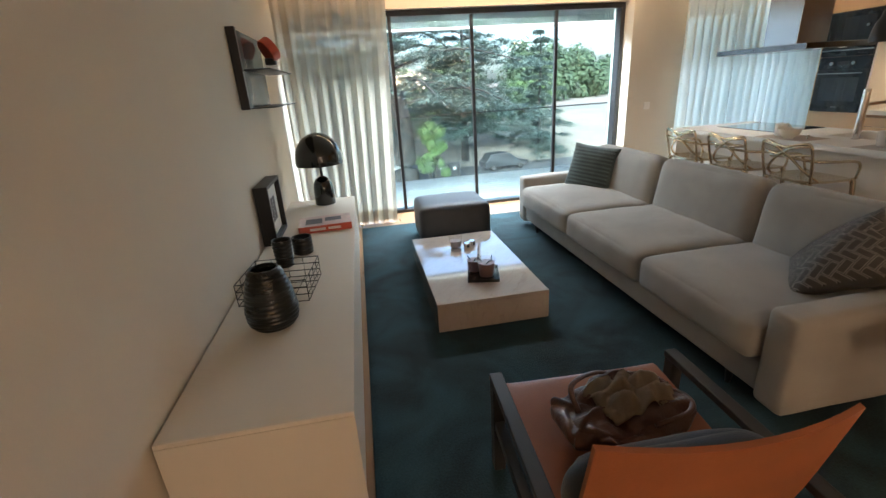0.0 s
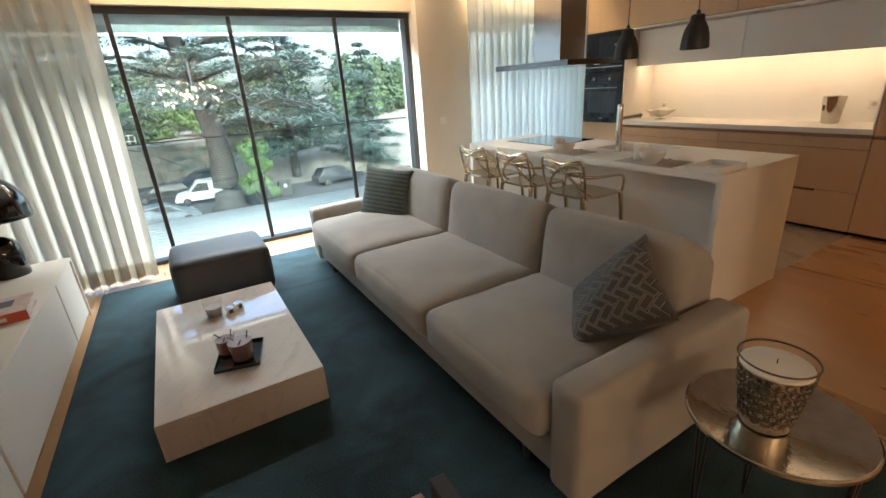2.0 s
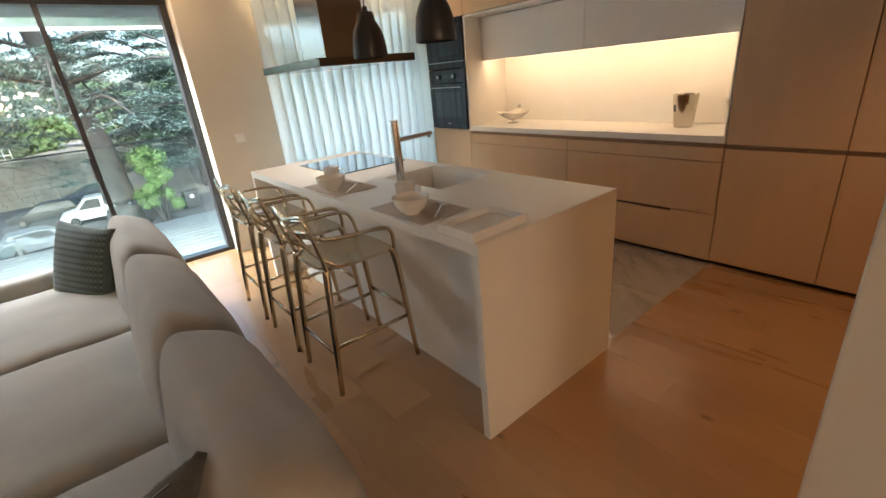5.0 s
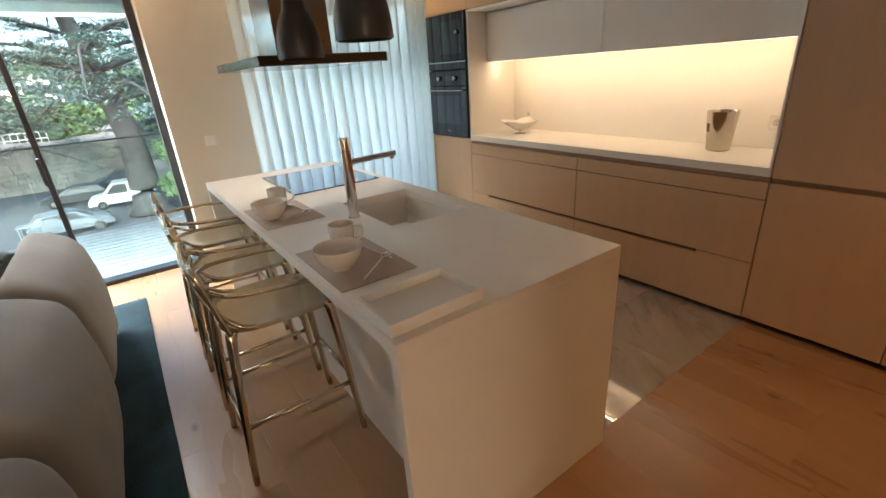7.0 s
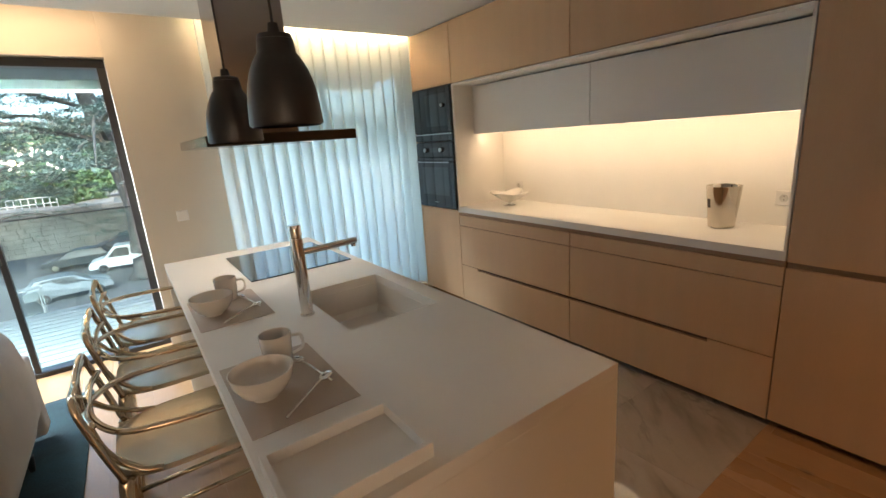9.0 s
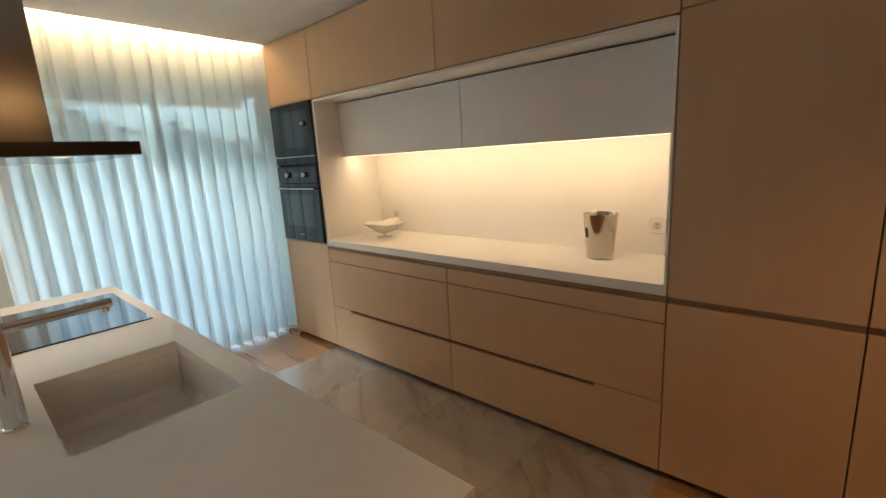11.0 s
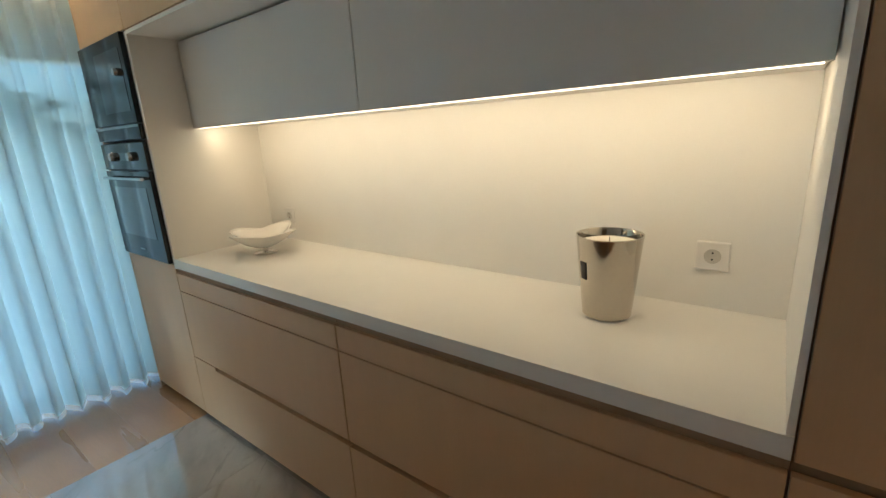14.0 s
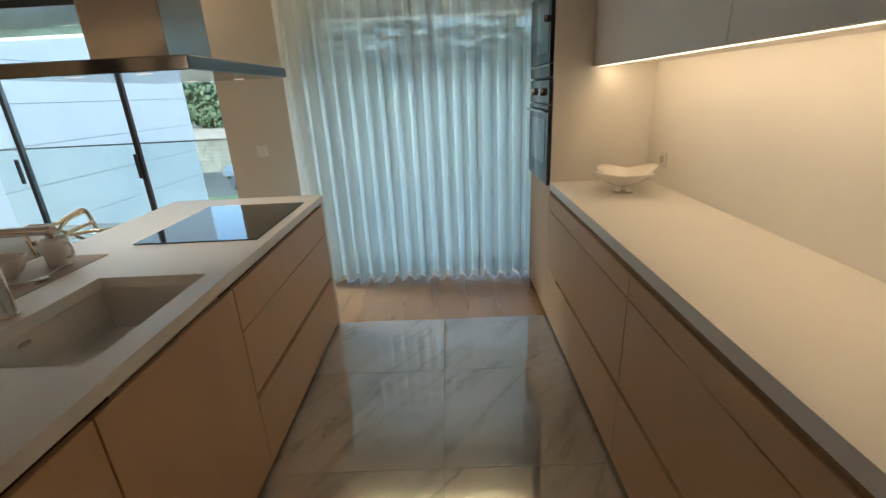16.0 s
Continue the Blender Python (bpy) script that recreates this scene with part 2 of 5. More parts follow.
M_OVEN = mat("oven_glass", (0.012, 0.016, 0.02), 0.06, var=0.1, bump=0.0)
M_CHROME = mat("chrome", (0.75, 0.74, 0.72), 0.10, 1.0, var=0.05, bump=0.0)
M_STEEL = mat("brushed_steel", (0.40, 0.385, 0.37), 0.17, 1.0, var=0.03, scale=6, fine=90, stretch=(1, 1, 8), bump=0.012)
M_DARKSTEEL = mat("dark_polished_steel", (0.17, 0.165, 0.16), 0.14, 1.0, var=0.05, bump=0.0)
M_GOLD = mat("champagne_metal", (0.66, 0.56, 0.41), 0.14, 1.0, var=0.06, bump=0.0)
M_GOLDSEAT = mat("champagne_seat", (0.62, 0.55, 0.42), 0.24, 0.8, var=0.06, bump=0.02)
M_SOFA = mat("taupe_fabric", (0.350, 0.325, 0.288), 0.95, var=0.14, scale=5, fine=420, bump=0.5, sheen=0.25)
M_RUG = mat("teal_rug", (0.012, 0.036, 0.044), 1.0, var=0.95, scale=2.2, fine=120, warp=1.2, bump=0.8)
M_TRAV = marble("travertine", (0.58, 0.51, 0.455), (0.42, 0.35, 0.30), 0.045, scale=3.5, width=0.03, strength=0.55)
M_TRAV.node_tree.nodes["Principled BSDF"].inputs["Coat Weight"].default_value = 1.0
M_POUF = mat("charcoal_leather", (0.035, 0.037, 0.04), 0.5, var=0.2, scale=8, fine=180, bump=0.2)
M_LEATHER = mat("cognac_leather", (0.33, 0.112, 0.045), 0.42, var=0.16, scale=7, fine=240, bump=0.16)
M_FRAMEWOOD = wood("dark_ash", (0.032, 0.029, 0.027), (0.02, 0.015, 0.01), 0.5, knots=False)
M_CURTAIN_W = sheer("linen_sheer", (0.50, 0.45, 0.365), 0.08)
M_CURTAIN_K = sheer("white_sheer", (0.86, 0.92, 0.93), 0.12)
# extra-sheer white that puts a daylight glow along the curtains' bottom edge
M_LITTAPE = sheer("weight_tape", (0.95, 0.96, 0.96), 0.62)
M_PANE = glass("clear_pane", (0.86, 0.975, 0.985))
M_RAILPANE = glass("rail_pane", (0.90, 0.95, 0.94))
M_CUP = glass("cup_glass", (0.93, 0.92, 0.92))
M_LED = glow("led_line", (1.0, 0.80, 0.52), 1.0)
M_HOODLED = glow("hood_led", (1.0, 0.90, 0.75), 0.14)
M_PORCELAIN = mat("porcelain", (0.80, 0.77, 0.72), 0.16, var=0.02, bump=0.0)
M_MAT = mat("beige_placemat", (0.50, 0.43, 0.365), 0.8, var=0.06, fine=300, bump=0.2)
M_BASEB = mat("sideboard_lacquer", (0.68, 0.63, 0.55), 0.5, var=0.03, scale=2, fine=200, bump=0.03)

# ---- mesh tools ----


def thing(name, loc=(0, 0, 0), label="", category="", group="", kind="", rz=0.0):
    ob = new(name)
    ob.empty_display_size = 0.1
    ob.matrix_basis = pose(*loc, 0, 0, rz)
    return tagged(ob, label, category, group, kind)


def part(name, bm, material, parent=None, label="", smooth=None):
    me = bpy.data.meshes.new(name)
    bm.normal_update()
    bm.to_mesh(me)
    bm.free()
    me.materials.append(material)
    if smooth is not None:
        me.polygons.foreach_set("use_smooth", [True] * len(me.polygons))
        if smooth < 180:
            me.set_sharp_from_angle(angle=radians(smooth))
    ob = new(name, me)
    if parent is not None:
        ob.parent = parent
    if label:
        ob["label"] = label
    return ob


def structure(name, bm, material, label="", smooth=None):
    return tagged(part(name, bm, material, None, label, smooth), kind="structure")


def box(bm, x0, x1, y0, y1, z0, z1, bevel=0.0, seg=2, m=None):
    vs = [bm.verts.new((x, y, z)) for z in (z0, z1) for y in (y0, y1) for x in (x0, x1)]
    fs = [bm.faces.new([vs[i] for i in f]) for f in ((0, 2, 3, 1), (4, 5, 7, 6), (0, 1, 5, 4), (2, 6, 7, 3), (0, 4, 6, 2), (1, 3, 7, 5))]
    out = vs
    if bevel:
        es = list({e for f in fs for e in f.edges})
        r = bmesh.ops.bevel(bm, geom=es, offset=bevel, segments=seg, profile=0.5, affect="EDGES")
        out = list({v for f in r["faces"] for v in f.verts} | {v for v in vs if v.is_valid})
    if m is not None:
        bmesh.ops.transform(bm, matrix=m, verts=out)
    return bm


def boxes(*rows, bevel=0.0, seg=2):
    bm = bmesh.new()
    for r in rows:
        box(bm, *r, bevel=bevel, seg=seg)
    return bm


def soft(size, r=0.05, n=10, puff=(0, 0, 0), m=None, bm=None, wob=0.0, pinch=0.0):
    """A stuffed, rounded block of the given size about its middle; puff swells the faces."""
    bm = bm or bmesh.new()
    hx, hy, hz = (s / 2 for s in size)
    made = {}

    def vert(u, v, w):
        k = (round(u, 5), round(v, 5), round(w, 5))
        if k not in made:
            p = Vector((u * hx, v * hy, w * hz))
            inner = Vector((max(-hx + r, min(hx - r, p.x)), max(-hy + r, min(hy - r, p.y)), max(-hz + r, min(hz - r, p.z))))
            d = p - inner
            if d.length > 1e-9:
                p = inner + d.normalized() * r
            q = ((1 - v * v) * (1 - w * w), (1 - u * u) * (1 - w * w), (1 - u * u) * (1 - v * v))
            for i, s in enumerate((u, v, w)):
                p[i] += puff[i] * q[i] * s
            if pinch:
                k2 = 1 - pinch * (u * u * v * v)
                p.z *= k2
            if wob:
                p += noise.noise_vector(p * 6 + Vector((hx, hy, hz)) * 9) * wob
            made[k] = bm.verts.new(p)
        return made[k]
    # denser rows near the edges
    t = [math.sin(math.pi / 2 * (2 * i / n - 1)) for i in range(n + 1)]
    for a in range(3):
        for s in (-1, 1):
            for i in range(n):
                for j in range(n):
                    quad = []
                    for (b, c) in ((t[i], t[j]), (t[i + 1], t[j]), (t[i + 1], t[j + 1]), (t[i], t[j + 1])):
                        p = [0, 0, 0]
                        p[a], p[(a + 1) % 3], p[(a + 2) % 3] = s, b, c
                        quad.append(vert(*p))
                    bm.faces.new(quad if s > 0 else quad[::-1])
    if m is not None:
        bmesh.ops.transform(bm, matrix=m, verts=list(made.values()))
    return bm


def lathe(profile, seg=32, bm=None, m=None, cap=True):
    """Turns (radius, height) rows about z."""
    bm = bm or bmesh.new()
    rings = []
    for r, z in profile:
        rings.append([bm.verts.new((max(r, 1e-4) * math.cos(2 * math.pi * i / seg), max(r, 1e-4) * math.sin(2 * math.pi * i / seg), z)) for i in range(seg)])
    for a, b in zip(rings, rings[1:]):
        for i in range(seg):
            j = (i + 1) % seg
            bm.faces.new((a[i], a[j], b[j], b[i]))
    if cap:
        bm.faces.new(rings[0][::-1])
        bm.faces.new(rings[-1])
    if m is not None:
        bmesh.ops.transform(bm, matrix=m, verts=[v for q in rings for v in q])
    return bm


def spline(pts, n=8):
    """Points on a smooth line through pts."""
    ps = [Vector(p) for p in pts]
    ps = [2 * ps[0] - ps[1]] + ps + [2 * ps[-1] - ps[-2]]
    out = []
    for a, b, c, d in zip(ps, ps[1:], ps[2:], ps[3:]):
        for i in range(n):
            t = i / n
            out.append(0.5 * (2 * b + (c - a) * t + (2 * a - 5 * b + 4 * c - d) * t * t + (3 * b - a - 3 * c + d) * t ** 3))
    return out + [ps[-2]]


def tube(pts, r, seg=8, bm=None, squash=1.0, radii=None):
    """A round bar along a line of points."""
    bm = bm or bmesh.new()
    ps = [Vector(p) for p in pts]
    up = Vector((0, 0, 1))
    rings = []
    for i, p in enumerate(ps):
        d = (ps[min(i + 1, len(ps) - 1)] - ps[max(i - 1, 0)]).normalized()
        side = d.cross(up)
        if side.length < 0.05:
            side = d.cross(Vector((0, 1, 0)))
        side.normalize()
        top = side.cross(d)
        rr = radii[i] if radii else r
        rings.append([bm.verts.new(p + side * rr * math.cos(2 * math.pi * k / seg) + top * rr * squash * math.sin(2 * math.pi * k / seg)) for k in range(seg)])
    for a, b in zip(rings, rings[1:]):
        for k in range(seg):
            j = (k + 1) % seg
            bm.faces.new((a[k], a[j], b[j], b[k]))
    bm.faces.new(rings[0][::-1])
    bm.faces.new(rings[-1])
    return bm

# ---- the rooms ----
CEIL, FLOOR_Y0, WIN_Y, WALL_Y = 2.40, -5.5, 5.20, 5.00
structure("floor", boxes((-0.9, 6.5, FLOOR_Y0 - 0.2, 5.25, -0.20, -0.018)), M_JOINT, "oak plank and pale marble floor")
structure("wall_west", boxes((-0.90, -0.68, FLOOR_Y0, 5.5, -0.018, 2.70)), M_WALL, "plain off-white painted wall")
structure("wall_south", boxes((-0.90, 6.40, FLOOR_Y0 - 0.2, FLOOR_Y0, -0.018, 2.70)), M_WALL, "plain off-white painted wall")
structure("wall_east", boxes((6.10, 6.40, FLOOR_Y0, 5.5, -0.018, 2.70)), M_WALL, "plain off-white painted wall")
structure("wall_hall", boxes((3.283, 3.45, FLOOR_Y0, 0.716, 0, CEIL), bevel=0.004, seg=1), M_WALL, "off-white wall end between living room and hall")
structure("wall_north", boxes((3.24, 3.93, WALL_Y, 5.42, -0.018, 2.62), (-0.68, 6.10, WIN_Y - 0.10, 5.42, 2.205, 2.62), (5.75, 6.10, WALL_Y, 5.42, -0.018, 2.2)), M_WALL, "off-white window wall")
structure("ceiling", boxes((-0.9, 6.4, FLOOR_Y0 - 0.2, 4.70, CEIL, CEIL + 0.04), (-0.9, 6.4, 4.66, 5.45, 2.60, 2.66), (-0.9, 6.4, 4.66, 4.70, CEIL + 0.04, 2.60)), M_CEIL, "white ceiling with a light cove along the windows")


def window(name, x0, x1, z1, mullions, label):
    w = thing(name, (0, 0, 0), label, "window", kind="structure")
    part("window_frame", boxes((x0, x1, WIN_Y - 0.03, WIN_Y + 0.09, z1 - 0.055, z1), (x0, x1, WIN_Y - 0.03, WIN_Y + 0.09, -0.015, 0.035), (x1 - 0.05, x1, WIN_Y - 0.03, WIN_Y + 0.09, 0.035, z1 - 0.055), (x0, x0 + 0.05, WIN_Y - 0.03, WIN_Y + 0.09, 0.035, z1 - 0.055), bevel=0.003, seg=1), M_BLACK, w)
    for i, x in enumerate(mullions):
        part("mullion", boxes((x - 0.018, x + 0.018, WIN_Y - 0.02 + 0.03 * (i % 2), WIN_Y + 0.02 + 0.03 * (i % 2), 0.035, z1 - 0.055), bevel=0.003, seg=1), M_BLACK, w)
        if i:
            part("pull", boxes((x - 0.028, x - 0.002, WIN_Y - 0.045, WIN_Y - 0.021, 0.86, 1.06), bevel=0.004, seg=1), M_BLACK, w, "black sliding door pull")
    edges = [x0 + 0.05] + list(mullions) + [x1 - 0.05]
    for i, (a, b) in enumerate(zip(edges, edges[1:])):
        ob = part("pane", boxes((a + 0.012, b - 0.012, WIN_Y + 0.005 + 0.03 * (i % 2), WIN_Y + 0.012 + 0.03 * (i % 2), 0.036, z1 - 0.056)), M_PANE, w)
        ob.visible_shadow = False


window("window_1", -0.60, 3.235, 2.20, (0.50, 1.41, 2.40), "black framed sliding glass doors to the balcony")
window("window_2", 3.94, 5.74, 2.20, (4.84,), "tall window behind a white sheer curtain")


def curtain(name, x0, x1, y, z1, material, folds, depth, label, slant=0.0, seed=1):
    """Wave-pleated cloth that hangs from the cove to the floor, with a deep hem."""
    rnd = random.Random(seed)
    c = thing(name, (0, 0, 0), label, "curtain")
    nx, zs = folds * 10, [0.036, 0.06, 0.14, 0.17, 0.5, 1.0, 1.5, 2.0, z1]
    ph = [rnd.uniform(-0.5, 0.5) for _ in range(folds + 2)]
    am = [rnd.uniform(0.7, 1.15) for _ in range(folds + 2)]

    def sheet(zs, off):
        bm = bmesh.new()
        rows = []
        for z in zs:
            row = []
            for i in range(nx + 1):
                u = i / nx
                f = u * folds
                k = int(f)
                a = am[k] + (am[k + 1] - am[k]) * (f - k)
                p = ph[k] + (ph[k + 1] - ph[k]) * (f - k)
                w = math.sin(2 * math.pi * f + p * (1.2 - z / z1))
                x = x0 + (x1 - x0) * u + slant * (z / z1 - 0.5) * u
                x += 0.012 * math.sin(4 * math.pi * f + 1) * (1 - 0.6 * z / z1)
                row.append(bm.verts.new((x, y + depth * a * w * (1.05 - 0.25 * z / z1) + off, z + (0.006 * math.sin(5 * f) if z < 0.02 else 0))))
            rows.append(row)
        for a, b in zip(rows, rows[1:]):
            for i in range(nx):
                bm.faces.new((a[i], a[i + 1], b[i + 1], b[i]))
        return bm
    part("cloth", sheet(zs, 0), material, c, smooth=180)
    part("hem", sheet(zs[:4], 0.006), material, c, "doubled hem", smooth=180)
    part("weight_tape", sheet([0.006, 0.035], 0), M_LITTAPE, c, "white weighted edge made see-through to look lit by daylight", smooth=180)
    part("curtain_track", boxes((x0 - 0.02, x1 + slant + 0.02, y - 0.012, y + 0.012, z1, 2.598)), M_WHITELAC, c)
    return c


curtain("living_curtain", -0.64, 0.40, 4.80, 2.57, M_CURTAIN_W, 9, 0.035, "cream linen sheer curtain drawn to one side", slant=0.11, seed=4)
curtain("kitchen_curtain", 3.80, 6.02, 4.83, 2.57, M_CURTAIN_K, 21, 0.075, "white wave-pleated sheer curtain drawn shut", seed=7)

# rug
rug = part("rug", soft((2.79, 4.06, 0.016), 0.007, 12), M_RUG, smooth=60)
rug.location = (1.345, 2.62, 0.008)
tagged(rug, "dark teal short-pile rug under the sofa and coffee table", "rug")

# ---- kitchen wall ----
FX, KY = 5.52, 1.705
GAP = 0.0026


def front(parent, y0, y1, z0, z1, material=M_FRONT, name="drawer_front", x=FX):
    return part(name, boxes((x, x + 0.019, y0 + GAP, y1 - GAP, z0 + GAP, z1 - GAP), bevel=0.0012, seg=1), material, parent)


for i in range(2):
    y0 = KY + 1.2 * i
    c = thing("base_cabinet", (0, 0, 0), "oak drawer unit with routed finger grips", "cabinet", "base units")
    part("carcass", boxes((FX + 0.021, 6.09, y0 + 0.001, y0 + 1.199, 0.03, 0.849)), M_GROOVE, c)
    part("plinth", boxes((FX + 0.05, FX + 0.07, y0 + 0.001, y0 + 1.199, 0.0, 0.03)), M_BLACK, c)
    front(c, y0, y0 + 1.2, 0.727, 0.822)
    part("grip_rail", boxes((FX + 0.010, FX + 0.0205, y0 + 0.001, y0 + 1.199, 0.8225, 0.8485)), M_GRIP, c)
    front(c, y0, y0 + 1.2, 0.366, 0.727)
    # lower front with a finger groove cut in its upper edge, open towards the neighbouring unit
    g0, g1 = (y0 + 0.30, y0 + 1.2) if i == 0 else (y0, y0 + 0.98)
    bm = boxes((FX, FX + 0.019, y0 + GAP, y0 + 1.2 - GAP, 0.032, 0.346))
    if i == 0:
        box(bm, FX, FX + 0.019, y0 + GAP, g0, 0.346, 0.364)
    else:
        box(bm, FX, FX + 0.019, g1, y0 + 1.2 - GAP, 0.346, 0.364)
    part("drawer_front", bm, M_FRONT, c)

wt = thing("worktop", (0, 0, 0), "white solid surface kitchen worktop", "worktop")
part("slab", boxes((FX + 0.016, 6.085, KY + 0.002, KY + 2.378, 0.850, 0.895)), M_WHITE, wt)
part("front_edge", boxes((FX - 0.004, FX + 0.016, KY + 0.002, KY + 2.378, 0.850, 0.895)), M_WHITE, wt)

sp = thing("niche_lining", (0, 0, 0), "white lining of the lit worktop niche", "panel")
part("back_panel", boxes((6.062, 6.084, KY + 0.0145, KY + 2.3785, 0.8955, 1.9025)), M_WHITE, sp)
part("side_panel", boxes((FX - 0.002, 6.084, KY + 2.379, KY + 2.399, 0.845, 1.915)), M_WHITE, sp)
part("side_panel", boxes((FX - 0.002, 6.084, KY + 0.002, KY + 0.014, 0.897, 1.915)), M_WHITE, sp)
part("top_panel", boxes((FX - 0.002, 6.084, KY + 0.015, KY + 2.378, 1.903, 1.918)), M_WHITE, sp)

for i, (a, b) in enumerate(((KY + 0.018, KY + 1.196), (KY + 1.2, KY + 2.375))):
    u = thing("wall_cupboard", (0, 0, 0), "white handleless wall cupboard in the niche", "cabinet", "niche cupboards")
    part("body", boxes((5.742, 6.058, a, b, 1.515, 1.89)), M_WHITELAC, u)
    part("door", boxes((5.72, 5.739, a, b, 1.505, 1.893), bevel=0.0015, seg=1), M_WHITELAC, u)
led = part("led_strip", boxes((5.745, 5.765, KY + 0.03, KY + 2.36, 1.5045, 1.512)), M_LED)
tagged(led, "thin warm led strip beneath the wall cupboards", "light")

for i in range(2):
    u = thing("top_cupboard", (0, 0, 0), "oak cupboard between niche and ceiling", "cabinet", "top cupboards")
    part("body", boxes((FX + 0.021, 6.09, KY + 1.2 * i + 0.001, KY + 1.2 * i + 1.199, 1.922, 2.395)), M_GROOVE, u)
    front(u, KY + 1.2 * i, KY + 1.2 * i + 1.2, 1.922, 2.395, name="door")

for i in range(4):
    y1 = KY - 0.6 * i
    u = thing("tall_cabinet", (0, 0, 0), "full-height oak cabinet with a recessed grip line", "cabinet", "tall units")
    part("body", boxes((FX + 0.021, 6.09, y1 - 0.599, y1 - 0.001, 0.03, 2.395)), M_GRIP, u)
    part("plinth", boxes((FX + 0.05, FX + 0.07, y1 - 0.599, y1 - 0.001, 0.0, 0.03)), M_BLACK, u)
    front(u, y1 - 0.6, y1, 0.032, 0.820, name="lower_door")
    front(u, y1 - 0.6, y1, 0.844, 1.935, name="upper_door")
    front(u, y1 - 0.6, y1, 1.935, 2.395, name="top_door")

ov = thing("oven_cabinet", (0, 0, 0), "oak column with a built-in oven and microwave", "cabinet")
Y0, Y1 = KY + 2.40, KY + 3.0
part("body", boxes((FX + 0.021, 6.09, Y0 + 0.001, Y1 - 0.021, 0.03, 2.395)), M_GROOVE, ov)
part("end_panel", boxes((FX, 6.09, Y1 - 0.019, Y1, 0.0, 2.395)), M_FRONT, ov)
front(ov, Y0, Y1 - 0.02, 0.032, 0.862, name="lower_door")
front(ov, Y0, Y1 - 0.02, 1.925, 2.395, name="top_door")


def oven(name, z0, z1, label, knobs):
    o = thing(name, (FX, Y0 + 0.29, z0), label, "oven")
    h = z1 - z0
    part("body", boxes((0.0, 0.02, -0.285, 0.285, 0, h), bevel=0.002, seg=1), M_BLACK, o)
    if knobs:
        part("door", boxes((-0.022, -0.002, -0.283, 0.283, 0.004, h - 0.14), bevel=0.003, seg=1), M_OVEN, o)
        part("window", boxes((-0.0235, -0.0225, -0.21, 0.21, 0.12, h - 0.22)), M_BLACKGLOSS, o)
        part("control_panel", boxes((-0.02, -0.002, -0.283, 0.283, h - 0.135, h - 0.004), bevel=0.003, seg=1), M_OVEN, o)
        part("handle", tube([(-0.045, -0.25, h - 0.175), (-0.045, 0.25, h - 0.175)], 0.008), M_STEEL, o, "steel bar handle", smooth=40)
        for s in (-1, 1):
            part("handle_post", boxes((-0.045, -0.022, s * 0.23 - 0.006, s * 0.23 + 0.006, h - 0.181, h - 0.169)), M_STEEL, o)
            part("knob", lathe([(0.022, 0), (0.022, 0.018), (0.019, 0.022)], 20, m=pose(-0.02, s * 0.12, h - 0.07, 0, -90, 0)), M_STEEL, o, smooth=40)
        part("display", boxes((-0.0212, -0.0202, -0.06, 0.06, h - 0.09, h - 0.05)), M_BLACKGLOSS, o)
        part("badge", boxes((-0.0240, -0.0225, -0.03, 0.03, 0.05, 0.058)), M_STEEL, o)
    else:
        part("door", boxes((-0.022, -0.002, -0.283, 0.283, 0.075, h - 0.004), bevel=0.003, seg=1), M_OVEN, o)
        part("window", boxes((-0.0235, -0.0225, -0.24, 0.08, 0.13, h - 0.06)), M_BLACKGLOSS, o)
        part("control_panel", boxes((-0.02, -0.002, -0.283, 0.283, 0.004, 0.07), bevel=0.003, seg=1), M_OVEN, o)
        part("trim", boxes((-0.024, -0.0215, -0.283, 0.283, 0.058, 0.07)), M_STEEL, o)
        part("dial", lathe([(0.018, 0), (0.018, 0.016), (0.015, 0.02)], 18, m=pose(-0.022, -0.18, 0.30, 0, -90, 0)), M_STEEL, o, smooth=40)


oven("oven", 0.866, 1.46, "black glass built-in oven with steel knobs", True)
oven("microwave_oven", 1.464, 1.922, "black glass built-in microwave above the oven", False)

# ---- island ----
IX0, IX1, IY0, IY1, IZ = 3.278, 4.167, 1.668, 4.135, 0.873
SX0, SX1, SY0, SY1 = 3.71, 4.085, 2.40, 2.935


def worktop_with_sink():
    bm = bmesh.new()
    xs, ys = [IX0, SX0, SX1, IX1], [IY0, SY0, SY1, IY1]
    for i in range(3):
        for j in range(3):
            if (i, j) != (1, 1):
                box(bm, xs[i], xs[i + 1], ys[j], ys[j + 1], IZ - 0.04, IZ)
    bmesh.ops.remove_doubles(bm, verts=bm.verts, dist=1e-5)
    seen = {}
    for f in bm.faces:
        k = tuple(round(c, 4) for c in f.calc_center_median())
        seen.setdefault(k, []).append(f)
    bmesh.ops.delete(bm, geom=[f for v in seen.values() if len(v) > 1 for f in v], context="FACES")
    return bm


isl = thing("kitchen_island", (0, 0, 0), "white waterfall kitchen island with oak drawers and a moulded sink", "island")
part("worktop", worktop_with_sink(), M_WHITE, isl)
part("end_panel", boxes((IX0, IX1, IY0, IY0 + 0.035, 0, IZ - 0.0405)), M_WHITE, isl)
part("end_panel", boxes((IX0, IX1, IY1 - 0.035, IY1, 0, IZ - 0.0405)), M_WHITE, isl)
part("back_panel", boxes((3.475, 3.495, IY0 + 0.036, IY1 - 0.036, 0, IZ - 0.0405)), M_WHITE, isl)
